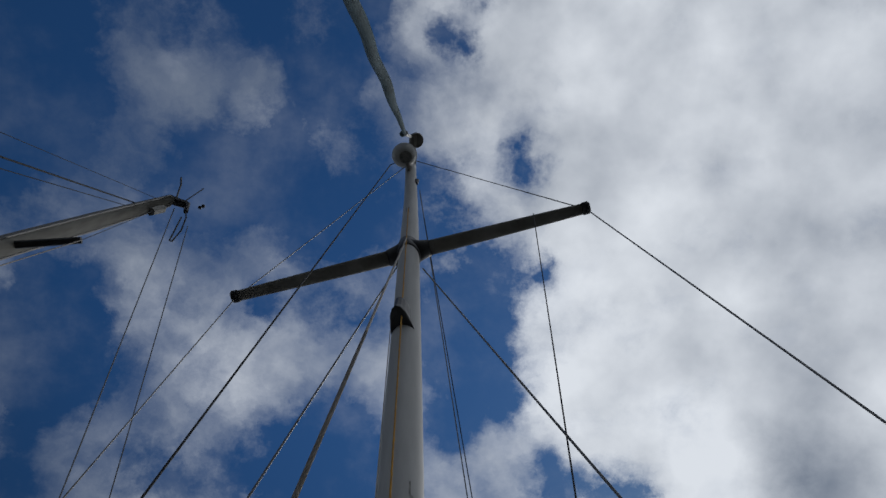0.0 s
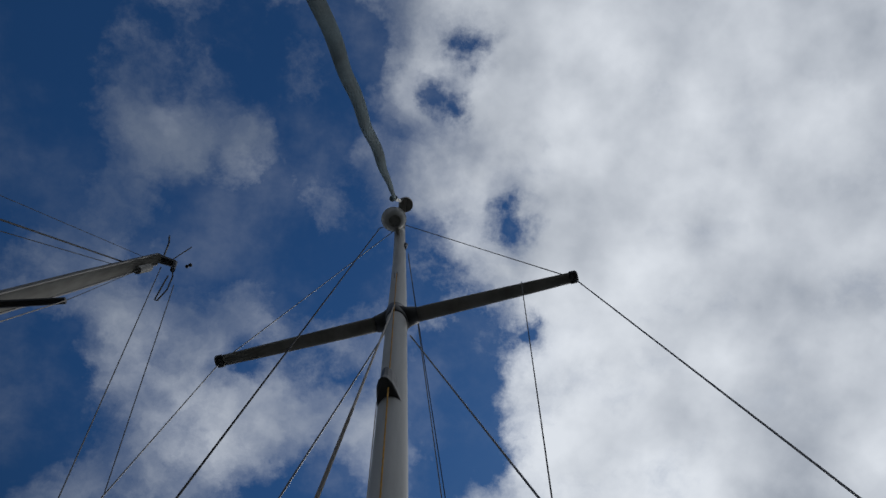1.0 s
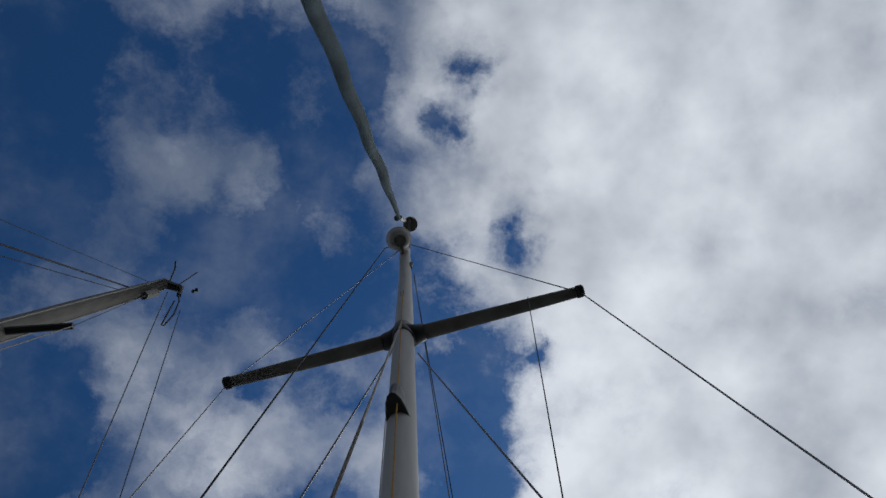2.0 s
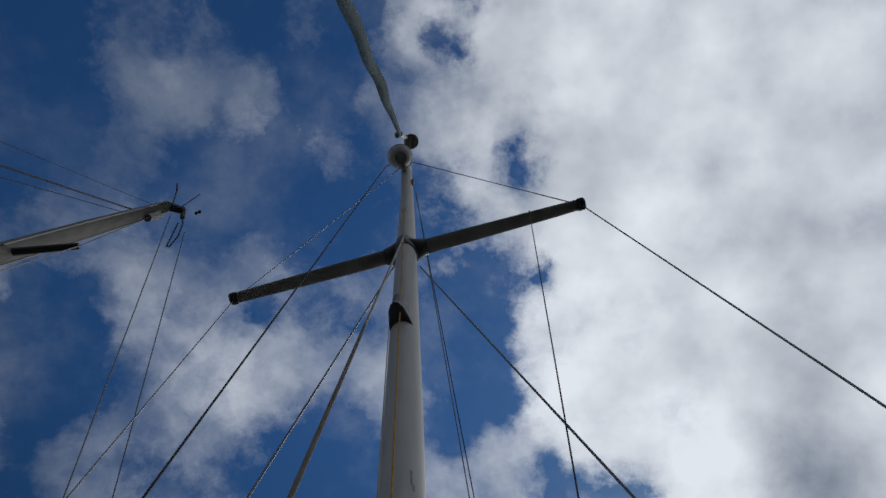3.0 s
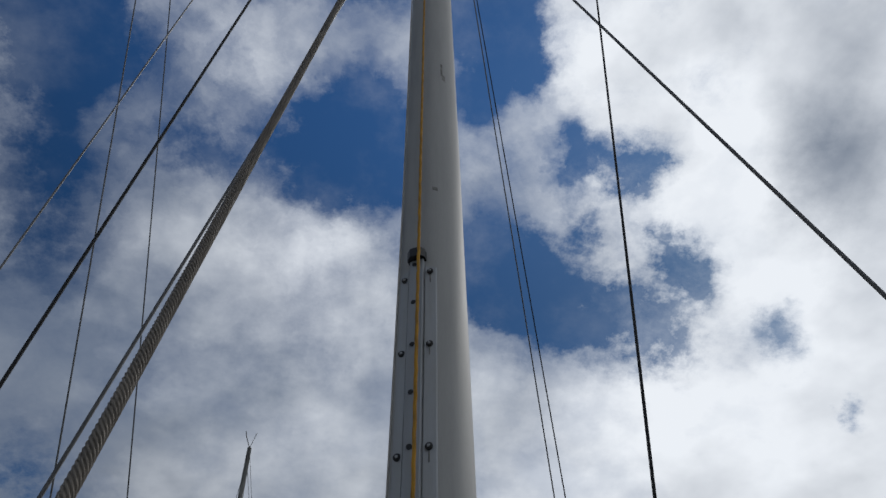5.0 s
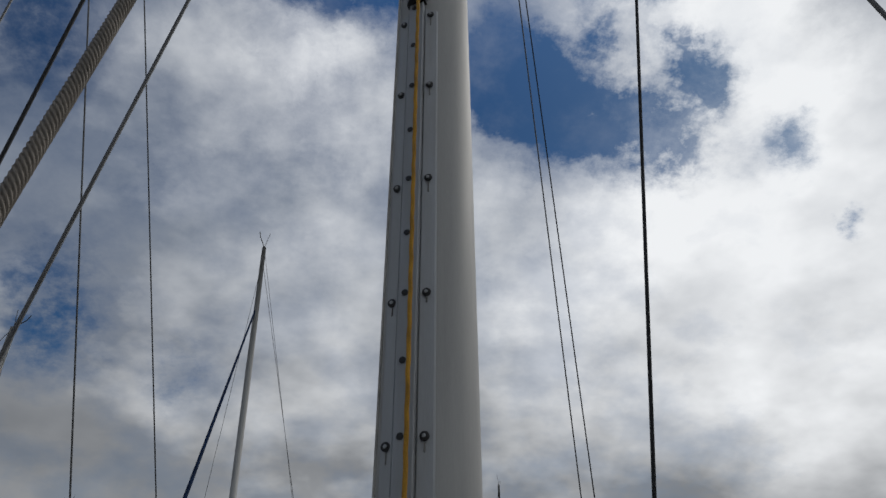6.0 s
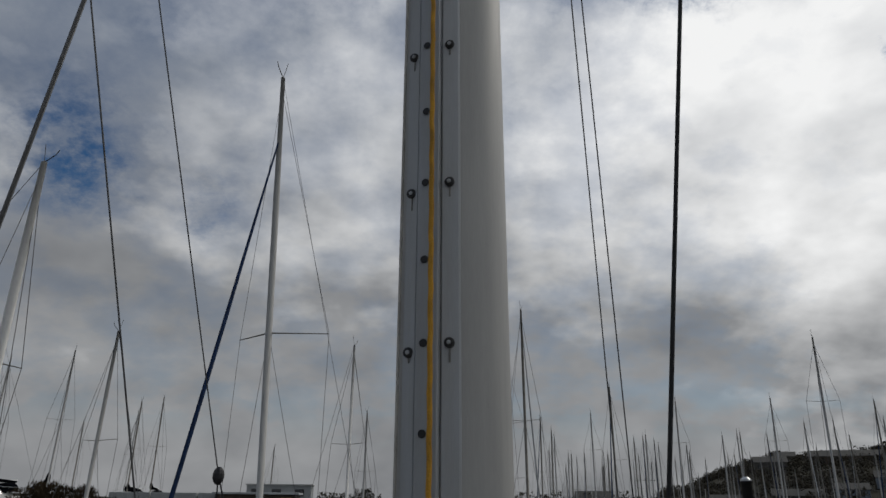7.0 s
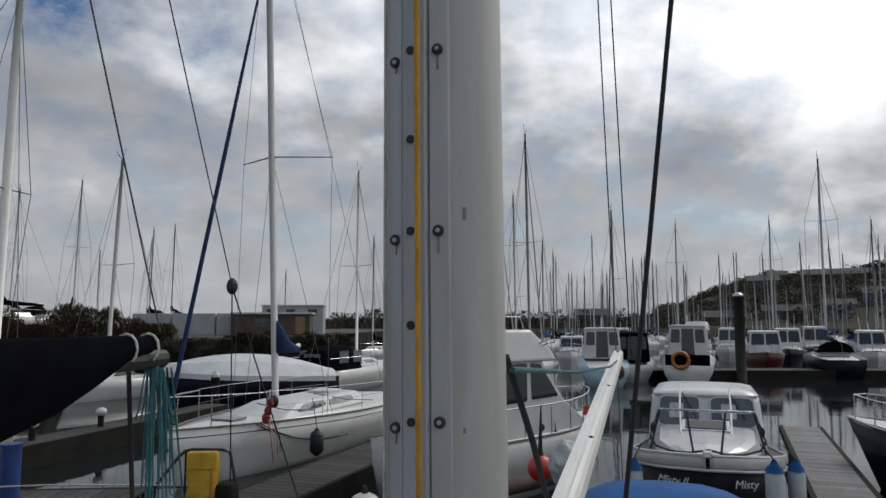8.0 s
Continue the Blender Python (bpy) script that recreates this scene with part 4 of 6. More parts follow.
# ---- sailing yachts at their berths ----
right_masts = [(5.1, 48.8, 12.0), (4.5, 36.1, 13.0), (9.6, 67.1, 11.0), (14.0, 86.4, 11.0), (21.2, 111.4, 10.0), (22.8, 112.8, 11.0),
               (15.5, 72.0, 12.0), (25.1, 110.3, 11.0), (12.0, 48.8, 11.0), (31.9, 119.0, 10.0), (31.1, 112.2, 10.5), (24.4, 85.6, 11.0),
               (34.2, 114.3, 10.0), (29.5, 96.4, 11.0), (30.2, 100.3, 12.0), (21.0, 62.7, 12.0), (37.8, 109.1, 11.0), (40.9, 111.4, 10.0)]
far_right_masts = [(41.3, 104.6, 10.0), (43.0, 99.7, 10.0), (46.2, 112.8, 11.0), (33.3, 79.5, 11.0), (37.5, 89.3, 12.0), (39.5, 85.8, 11.5),
                   (28.4, 60.3, 12.0), (35.8, 69.4, 11.0), (42.0, 75.5, 12.0), (22.95, 41.8, 13.0), (46.5, 80.8, 11.0), (37.5, 60.7, 12.0),
                   (41.7, 66.5, 11.0), (28.8, 121.0, 10.0), (22.5, 127.7, 10.0), (15.4, 100.2, 10.5), (46.9, 73.7, 11.0)]
left_masts = [(-5.7, 56.8, 10.0), (-27.5, 70.9, 13.0), (-35.4, 83.8, 13.0), (-30.9, 73.7, 13.0), (-13.3, 27.5, 9.6), (-46.7, 94.7, 13.0),
              (-26.7, 50.3, 13.5), (-30.4, 48.0, 13.5), (-34.8, 56.0, 14.0), (-2.5, 84.6, 9.0), (-4.3, 98.8, 9.5), (-21.1, 93.5, 10.0)]
labels = ["white sailing yacht with a navy sail cover at its berth", "pale yacht with a dark blue sail cover among many", "white sloop with bare rigging in a far berth"]
rng = random.Random(11)
# masts given alloy_dark have their against-the-light darkness put into the colour
for k, (x, y, h) in enumerate(right_masts + far_right_masts):
    sail_yacht((x, y), rng.choice((-20, 160)) + rng.uniform(-4, 4), L=0.68 * h, B=0.23 * h, mast_h=h, label=labels[k % 3], cover=(dark_blue_canvas, navy_canvas, blue_canvas)[k % 3],
               hull=navy_gelcoat if k % 7 == 3 or k == 27 else (gelcoat, gelcoat_grey)[k % 2], spreaders=1 + (k % 3 == 0), lean=(rng.uniform(-0.12, 0.12), 0.1), furl=(None, gelcoat_grey, dark_blue_canvas)[k % 3], mast_r=0.07, mast_mat=alloy_dark if k % 3 else alloy, hood=(navy_canvas, dark_blue_canvas, None)[k % 3])
more = random.Random(23)
berths = []
while len(berths) < 42:
    x, y = more.uniform(4, 74), more.uniform(70, 131)
    if all(math.hypot(x - a, y - c) > 2.6 for a, c in berths):
        berths.append((x, y))
for k, (x, y) in enumerate(berths):
    h = more.uniform(8.0, 11.2)
    sail_yacht((x, y), more.choice((-20, 160)) + more.uniform(-4, 4), L=0.68 * h, B=0.23 * h, mast_h=h, label=labels[k % 3], cover=(dark_blue_canvas, navy_canvas, blue_canvas)[k % 3],
               hull=navy_gelcoat if k % 5 == 3 else gelcoat_grey, lean=(more.uniform(-0.12, 0.12), 0.1), mast_r=0.075, mast_mat=alloy_dark if k % 2 else alloy, hood=navy_canvas if k % 2 else None)
for k, (x, y, h) in enumerate(left_masts):
    ashore = x < -20
    t = sail_yacht((x, y), rng.uniform(-40, 40) if ashore else -22, L=0.62 * h, B=0.21 * h, mast_h=h - (2.4 if ashore else 0), base=2.4 if ashore else 0,
                   label="white yacht standing ashore in the boatyard" if ashore else labels[k % 3], cover=navy_canvas, lean=(rng.uniform(-0.1, 0.25), 0.1),
                   group="yachts ashore" if ashore else "moored yachts", mast_r=0.07, mast_mat=alloy_dark if k % 2 else alloy, hood=navy_canvas)
    if ashore:
        for dy in (0.3, 0.6):
            part("cradle_leg", block((0.14 * h, 0.2, 0.45), (0, dy * 0.62 * h, -0.42), 0.01), pile_mat, t)

# the white yacht across the fairway
wy = sail_yacht((-3.70, 15.1), -19, L=9.6, B=3.0, mast_h=13.5, label="white sailing yacht with a blue furled headsail and navy cover", mast_at=0.365, near=True,
                cover=dark_blue_canvas, furl=dark_blue_canvas, lean=(-0.42, -0.20), spread=1.2, sweep_back=0.65, group="", mast_r=0.07, spreader_at=0.497, roof_h=0.30, boom_len=0.10, fb=1.05, boom_up=0.5)
w_half, w_sheer, w_section = hull_form(9.6, 3.0, 1.05, 1.05 * 0.82)


def w_side(s, drop=0.0, out=0.0):
    """A place on the yacht's starboard side, drop below the sheer."""
    return (w_half(s) * (1 - 0.10 * drop) + out, s * 9.6, w_sheer(s) - drop)


for k in range(6):
    x, y, z = w_side(0.425 + 0.012 * k)
    part("name_letter", block((0.006, 0.07, 0.05 + 0.03 * (k % 2)), (0.735, y - 0.25, z + 0.13), 0.001), stripe_mat, wy, "illegible name in dark script")
for k in range(34):
    x, y, z = w_side(0.10 + 0.022 * k)
    part("toe_rail_slot", block((0.012, 0.11, 0.016), (x + 0.014, y, z + 0.006), 0.002), black, wy)
bm = bmesh.new()
for k in range(3):
    bmesh.ops.create_icosphere(bm, subdivisions=2, radius=0.085, matrix=Matrix.Translation((0.02 * k, 0.05 * k, 0.14 * k - 0.2)) @ Matrix.Diagonal((0.8, 0.9, 1.3, 1)))
for v in bm.verts:
    v.co += 0.035 * noise.noise_vector(v.co * 14)
bmesh.ops.transform(bm, matrix=Matrix.Translation((1.02, 1.55, 1.32)), verts=bm.verts)
part("red_bag", bm, dark_red, wy, "crumpled red bag on the guard rail")
part("rail_block", ball(0.085, (1.06, 1.78, 1.42), 1.5, 10), black, wy, "black block hung on the guard rail", smooth=True)
part("rail_post", bar([(1.03, 1.66, 0.95), (1.03, 1.66, 1.65)], 0.02, 6), gelcoat, wy)
for a, c, sag in ((0.17, 0.40, 0.32), (0.18, 0.44, 0.42)):
    p0, p1 = Vector(w_side(a, 0.0, 0.03)), Vector(w_side(c, 0.45, 0.10))
    part("mooring_line", bar([p0.lerp(p1, k / 10) - Vector((0, 0, sag * 4 * k / 10 * (1 - k / 10) * 0.5)) for k in range(11)], 0.011, 6), black_rope, wy)
for k in range(4):
    part("hanging_line", bar([(1.06, 1.52 + 0.04 * k, 1.15), (1.12 + 0.02 * k, 1.60 + 0.07 * k, 0.75), (1.10, 1.72 + 0.08 * k, 0.30 + 0.05 * k)], 0.008, 5), (fender_red, white_rope, fender_red, black_rope)[k], wy)
for a, z1 in ((0.26, 0.45), (0.50, 0.5)):
    part("deck_line", bar([(0.2, a * 9.6, 1.28), (w_half(a) * 0.6, a * 9.6 + 0.4, 1.12), (w_half(a) * 0.8, a * 9.6 + 1.3, 1.02)], 0.010, 5), black_rope, wy)
m_wy = wy.matrix_basis
fender(m_wy @ Vector((1.46, 2.75, 0.50)), 0.14, 0.5, rubber, rubber, "black fender hung on the white yacht's side", (-0.1, 0.0, 0.9))
sail_yacht((-9.3, 14.0), 84, L=7.0, B=2.0, mast_h=10.5, label="white yacht with a furled headsail on the dark walkway", spread=0.93, lean=(0.1, 0.0), furl=None, group="", mast_r=0.085, mast_at=0.10)

# the yacht with the cockpit tent
ty = sail_yacht((-4.1, 33.0), 158, L=8.0, B=2.7, mast_h=10.3, label="cream yacht with a dark blue cockpit tent", mast_at=0.45, group="", bare=True, mast_r=0.06)
bm = bmesh.new()
loft(bm, [[(w * math.cos(a), y, 0.95 + h * math.sin(a)) for a in (math.pi * k / 8 for k in range(9))] for y, w, h in ((4.6, 0.85, 0.5), (4.9, 1.0, 1.0), (6.3, 1.05, 1.05), (7.2, 1.0, 0.9), (7.5, 0.95, 0.55))])
tent = part("cockpit_tent", bm, navy_canvas, ty, "dark blue canvas cockpit tent")
for sgn in (-1, 1):
    for y in (5.3, 6.5):
        part("tent_window", block((0.02, 0.75, 0.5), (sgn * 1.0, y, 1.25), 0.005), pale_glass, tent)
part("stern_window", block((0.8, 0.03, 0.4), (0, 7.46, 1.25), 0.005), pale_glass, tent)

# covered boat behind the white yacht
cb = thing("covered_boat", "black motor boat under a taut white tarpaulin", "motor boat", pose(-10.2, 24.6, 0, 0, 0, -78))
half, sheer = hull_parts(cb, 6.4, 2.3, 1.25, 1.05, navy_gelcoat, transom=0.85, fine=0.5)
bm = bmesh.new()
rows = []
for k in range(11):
    s = 0.03 + 0.095 * k
    w, z = half(s) * 1.03, sheer(s)
    top = z + 0.12 + 0.62 * math.sin(math.pi * min(max((s - 0.02) / 0.96, 0), 1)) ** 0.8
    rows.append([(-w, s * 6.4, z - 0.16), (-w, s * 6.4, z + 0.02), (-w * 0.5, s * 6.4, (z + top) / 2 + 0.12), (0, s * 6.4, top), (w * 0.5, s * 6.4, (z + top) / 2 + 0.12), (w, s * 6.4, z + 0.02), (w, s * 6.4, z - 0.16)])
loft(bm, rows, close=False, caps=False)
bmesh.ops.solidify(bm, geom=bm.faces, thickness=0.02)
part("tarpaulin", bm, tarp, cb, "taut white tarpaulin")

# ---- motor boats ----
mb = thing("motor_boat", "navy-hulled motor boat with white wheelhouse and chrome rails", "motor boat", pose(3.0, 7.45, 0, 0, 0, -19.9))
hull_kw = dict(transom=0.88, fine=0.30, rake=0.5, flare=0.80, blunt=True)
half, sheer = hull_parts(mb, 6.3, 1.94, 1.40, 0.72, navy_gelcoat, stations=21, **hull_kw)
hull_band(mb, 6.3, 1.94, 1.40, 0.72, gelcoat, 0, 0.0, 0.26, "topside_band", **hull_kw)
part("rubbing_strake", bar([(-half(k / 40) - 0.012, 6.3 * k / 40, sheer(k / 40) - 0.15) for k in range(40, -1, -1)] + [(half(k / 40) + 0.012, 6.3 * k / 40, sheer(k / 40) - 0.15) for k in range(41)], 0.018, 6), gelcoat_grey, mb)
trunk = [(0.75, 0.30, 1.33), (0.95, 0.46, 1.37), (1.5, 0.60, 1.37), (3.3, 0.68, 1.33)]
part("foredeck_trunk", loft(bmesh.new(), [[(-w - 0.10, y, 1.05), (-w, y, z - 0.03), (-w * 0.8, y, z), (0, y, z + 0.03), (w * 0.8, y, z), (w, y, z - 0.03), (w + 0.10, y, 1.05)] for y, w, z in trunk]), gelcoat, mb, smooth=False)


def house_ring(z, w, y0, y1, r, sag=0.0):
    """A level ring of the wheelhouse: rounded corners and a bowed front."""
    pts = []
    for cx, cy, a0 in ((w - r, y0 + r, -90), (w - r, y1 - r, 0), (-w + r, y1 - r, 90), (-w + r, y0 + r, 180)):
        for k in range(5):
            a = radians(a0 + 22.5 * k)
            x, y = cx + r * math.cos(a), cy + r * math.sin(a)
            pts.append((x, y - (0.07 * (1 - (x / w) ** 2) if cy < (y0 + y1) / 2 else 0), z))
    return pts


wh = part("wheelhouse", loft(bmesh.new(), [house_ring(1.00, 0.86, 3.02, 5.3, 0.12), house_ring(1.30, 0.845, 3.10, 5.3, 0.13), house_ring(1.71, 0.80, 3.32, 5.25, 0.15), house_ring(1.77, 0.77, 3.40, 5.2, 0.16)]), gelcoat, mb)
roof_bm = bmesh.new()
loft(roof_bm, [house_ring(1.755, 0.78, 3.36, 5.4, 0.17), house_ring(1.775, 0.80, 3.33, 5.42, 0.18), house_ring(1.80, 0.785, 3.35, 5.4, 0.18), house_ring(1.845, 0.64, 3.5, 5.2, 0.2), house_ring(1.875, 0.3, 3.9, 4.9, 0.15)])
part("roof", roof_bm, gelcoat, wh, "rounded white roof", smooth=True)
front_quad = ((-0.845, 3.055, 1.24), (0.845, 3.055, 1.24), (0.79, 3.315, 1.78), (-0.79, 3.315, 1.78))
for u0, u1 in ((0.085, 0.445), (0.555, 0.93)):
    part("window_frame", pane(front_quad, u0 - 0.015, u1 + 0.015, 0.12, 0.96, 0.030, 0.3), gelcoat_grey, wh)
    part("windscreen_pane", pane(front_quad, u0, u1, 0.16, 0.92, 0.036, 0.3), pale_glass, wh)
    part("cabin_interior", pane(front_quad, u0 + 0.09, u0 + 0.22, 0.35, 0.75, 0.040, 0.2), bag_grey, wh, "pale seat seen through the glass")
for sgn, quad in ((-1, ((-0.85, 5.2, 1.24), (-0.85, 3.2, 1.24), (-0.80, 3.45, 1.78), (-0.80, 5.2, 1.78))), (1, ((0.85, 3.2, 1.24), (0.85, 5.2, 1.24), (0.80, 5.2, 1.78), (0.80, 3.45, 1.78)))):
    for u0, u1 in ((0.06, 0.46), (0.54, 0.94)):
        part("side_window", pane(quad, u0, u1, 0.2, 0.9, 0.012, 0.25), pale_glass, wh)
for sgn, word in ((1, "Misty"), (-1, "Misty II")):
    c = bpy.data.curves.new("name_lettering", "FONT")
    c.body, c.size, c.extrude, c.shear, c.align_x = word, 0.125, 0.006, 0.3, "CENTER"
    t = new("name_lettering", c)
    c.materials.append(gelcoat)
    t.parent = mb
    t.matrix_basis = Matrix.Translation((sgn * 0.40, 0.10, 1.06)) @ Matrix.Rotation(radians(22 * sgn), 4, "Z") @ Matrix.Rotation(radians(78), 4, "X")
for name, size, z, mat, label in (("hatch", (0.66, 0.44, 0.05), 0.0, gelcoat_grey, ""), ("hatch_glass", (0.56, 0.34, 0.014), 0.05, black, "dark foredeck hatch")):
    bm = block(size, (0, 0, z), 0.006)
    bmesh.ops.transform(bm, matrix=Matrix.Translation((0, 2.42, 1.39)) @ Matrix.Rotation(radians(12), 4, "X"), verts=bm.verts)
    part(name, bm, mat, mb, label)
rail_top = [(-0.70, 1.1, 1.40), (-0.545, 0.52, 1.84), (-0.53, 0.48, 1.86), (0, 0.42, 1.865), (0.53, 0.48, 1.86), (0.545, 0.52, 1.84), (0.70, 1.1, 1.40)]
part("pulpit", bar(rail_top, 0.016, 8), steel, mb, "chrome bow rail")
for x0, x1, y1 in ((-0.22, -0.15, 0.30), (0.22, 0.15, 0.30), (-0.53, -0.66, 0.62), (0.53, 0.66, 0.62)):
    part("pulpit_leg", bar([(x0, 0.46, 1.85), (x1, y1, 1.36)], 0.014, 6), bolt_mat, mb)
for sgn in (-1, 1):
    part("grab_pole", bar([(sgn * 0.36, 3.22, 1.96), (sgn * 0.355, 2.6, 1.66), (sgn * 0.33, 1.9, 1.37)], 0.014, 6), white_alloy, mb)
    part("wiper", bar([(sgn * 0.35 + 0.02, 3.22, 1.82), (sgn * 0.35 + 0.22, 3.10, 1.46)], 0.010, 5), black, mb)
    part("bow_line", bar([(sgn * 0.66, 0.66, 1.50), (sgn * 0.60, 0.62, 1.40), (sgn * 0.4, 0.36, 1.385), (sgn * 0.2, 0.2, 1.40), (0.02, 0.12, 1.46)], 0.013, 6), black_rope, mb)
    part("rope_lashing", ball(0.035, (sgn * 0.62, 0.60, 1.62), 1.8, 8), black_rope, mb)
part("bow_roller", block((0.10, 0.22, 0.06), (0, 0.02, 1.40), 0.01), steel, mb)
for (x, y), g in zip(((3.60, 7.12), (4.24, 7.95), (2.30, 7.95)), (1.08, 0.93, 0.95)):
    fender((x, y, g), 0.10, 0.60, fender_white, blue_canvas, "grey-white fender with a blue cap by the navy boat", (-0.10 if x > 3 else 0.12, 0.1, 0.5))

wc = thing("motor_boat", "white flybridge motor cruiser with a raked windscreen", "motor boat", pose(3.0, 14.1, 0, 0, 0, 133.5))
half, sheer = hull_parts(wc, 4.9, 2.2, 1.12, 1.0, gelcoat, stations=19, transom=0.88, fine=0.5, rake=0.6, flare=0.78)
# pinkish water reflection on the lower white hull, painted as a band
hull_band(wc, 4.9, 2.2, 1.12, 1.0, reflection_pink, 1, 0.35, 1.0, "reflection_band", transom=0.88, fine=0.5, rake=0.6, flare=0.78)


def profile_body(profile, w_low, w_high, z_low, z_high, bevel=0.04):
    """A deckhouse from its side outline (y, z), narrowing upwards."""
    def wide(z):
        return w_low + (w_high - w_low) * (z - z_low) / (z_high - z_low)
    bm = loft(bmesh.new(), [[(sgn * wide(z), y, z) for y, z in profile] for sgn in (-1, 1)])
    bmesh.ops.bevel(bm, geom=bm.edges, offset=bevel, segments=3, affect="EDGES", profile=0.5)
    return bm, wide


bm, wide = profile_body([(1.25, 0.95), (1.30, 1.16), (1.86, 1.56), (2.36, 2.27), (4.5, 2.27), (4.5, 0.95)], 0.86, 0.70, 1.0, 2.27)
house_wc = part("deckhouse", bm, gelcoat, wc)
for corners in (((2.78, 1.60), (2.02, 1.62), (2.44, 2.20), (2.71, 2.22)), ((3.75, 1.56), (2.90, 1.58), (2.80, 2.22), (3.75, 2.22))):
    for sgn in (-1, 1):
        q = corners if sgn < 0 else (corners[1], corners[0], corners[3], corners[2])
        quad = [(sgn * wide(z), y, z) for y, z in q]
        part("window_trim", pane(quad, -0.04, 1.04, -0.06, 1.06, 0.006, 0.12), gelcoat_grey, house_wc)
        part("side_window", pane(quad, 0, 1, 0, 1, 0.012, 0.12), black_glass, house_wc)
screen = ((-wide(1.6), 1.88, 1.58), (wide(1.6), 1.88, 1.58), (wide(2.2), 2.31, 2.22), (-wide(2.2), 2.31, 2.22))
for u0, u1 in ((0.06, 0.47), (0.53, 0.94)):
    part("windscreen_pane", pane(screen, u0, u1, 0.08, 0.9, 0.012, 0.12), glass, house_wc)
bm, _ = profile_body([(1.98, 2.24), (2.12, 2.44), (2.58, 2.80), (4.4, 2.80), (4.5, 2.24)], 0.78, 0.66, 2.24, 2.80, 0.06)
fly = part("flybridge", bm, gelcoat, wc, smooth=False)
part("fly_rail", bar([(-0.62, 2.75, 2.80), (-0.62, 2.85, 3.02), (-0.62, 4.2, 3.05), (-0.62, 4.3, 2.80)], 0.014, 6), steel, fly)
part("horn", bar([(-0.72, 2.35, 2.52), (-0.80, 2.30, 2.56), (-0.80, 2.42, 2.60), (-0.73, 2.48, 2.56)], 0.014, 6), steel, fly)
part("whip_aerial", bar([(-0.5, 2.9, 2.8), (-0.52, 3.15, 4.1)], 0.012, 5), gelcoat, fly)
pts = [(-half(k) * 0.94, k * 4.9, sheer(k)) for k in (0.80, 0.66, 0.52, 0.40, 0.28, 0.17, 0.07)] + [(0, 0.12, sheer(0))] + [(half(k) * 0.94, k * 4.9, sheer(k)) for k in (0.07, 0.17, 0.28, 0.40)]
rail_run(wc, pts, 0.52, 0.014)
part("pennant", block((0.02, 0.30, 0.17), (-half(0.2) * 0.96, 0.2 * 4.9, sheer(0.2) + 0.12), 0.004), fender_red, wc, "red cloth tied to the rail")
part("vent", disc(0.06, 0.03, (-0.98, 2.75, 1.15), "X", 14), black, wc)
f = thing("ball_fender", "round red ball fender hanging from a line", "fender", pose(1.26, 8.6, 1.05), "fenders")
part("ball", ball(0.17, (0, 0, 0)), fender_red, f, smooth=True)
part("eye", bar([(0, 0, 0.14), (0, 0, 0.24), (0.02, 0.02, 0.8)], [0.05, 0.03, 0.008], 8), black_rope, f)
for x, y in ((1.98, 11.9), (2.5, 12.55)):
    fender((x, y, 0.72), 0.13, 0.55, rubber, rubber, "black fender hung on the white cruiser", (0.0, 0.15, 0.55))
wb = thing("ball_fender", "white round ball fender beside the pontoon", "fender", pose(-1.02, 8.75, 0.50), "fenders")
part("ball", ball(0.24, (0, 0, 0), 0.9), gelcoat, wb, smooth=True)
part("eye", bar([(0, 0, 0.18), (0, 0, 0.30)], [0.05, 0.03], 8), black_rope, wb)
sk = thing("red_dinghy", "small red-hulled boat with a white deck", "dinghy", pose(-0.95, 10.5, 0.05, 0, 0, -50))
hull_parts(sk, 1.5, 0.9, 0.95, 0.85, red_gelcoat, deck_mat=gelcoat, fine=0.55, transom=0.8)

motor_cruiser((8.6, 38.6), 170, L=6.8, B=2.5, hull=light_blue, label="pale blue fishing boat with a white wheelhouse", cabin=(0.3, 0.62), height=1.5, bow=1.4, stern=0.9, group="moored motor boats")
motor_cruiser((7.9, 43.5), -12, L=6.5, B=2.2, label="small white cabin cruiser in a far berth")
ob = motor_cruiser((13.9, 39.4), 160, L=7.2, B=2.6, label="white hardtop boat with an orange lifebuoy aft", cabin=(0.3, 0.66), height=1.55, bow=1.5, stern=0.95)
part("lifebuoy", bar([(0.30 + 0.36 * math.cos(a), 7.26, 1.2 + 0.36 * math.sin(a)) for a in (2 * math.pi * k / 16 for k in range(17))], 0.09, 8), orange_ring, ob, "orange lifebuoy")
part("stern_cover", block((2.0, 0.3, 0.7), (0, 7.0, 0.75), 0.05), navy_canvas, ob)
motor_cruiser((11.0, 40.5), 165, L=6.0, B=2.2, label="grey boat under a dark canopy", top_mat=navy_canvas, height=1.4, cabin=(0.4, 0.95), fore_cabin=False, arch=False)
motor_cruiser((18.4, 39.6), -20, L=6.5, B=2.4, hull=maroon_gelcoat, label="white cruiser with a dark red hull bow-on", height=1.3, bow=1.3, cabin=(0.2, 0.62), fore_cabin=False)
motor_cruiser((26.2, 42.2), -25, L=6.0, B=2.3, label="white motor boat behind the long pontoon", height=1.4)
motor_cruiser((29.5, 43.2), -25, L=6.4, B=2.4, hull=navy_gelcoat, label="dark blue motor boat behind the long pontoon", height=1.4)
motor_cruiser((23.0, 46.6), -25, L=6.4, B=2.4, hull=navy_gelcoat, label="navy and white motor boat in the second row", height=1.5)
motor_cruiser((17.0, 48.0), -25, L=7.0, B=2.5, label="white motor boat in the second row", height=1.6, fly=True)
motor_cruiser((33.0, 48.0), -25, L=7.0, B=2.5, hull=navy_gelcoat, label="dark motor boat in the second row", height=1.5)
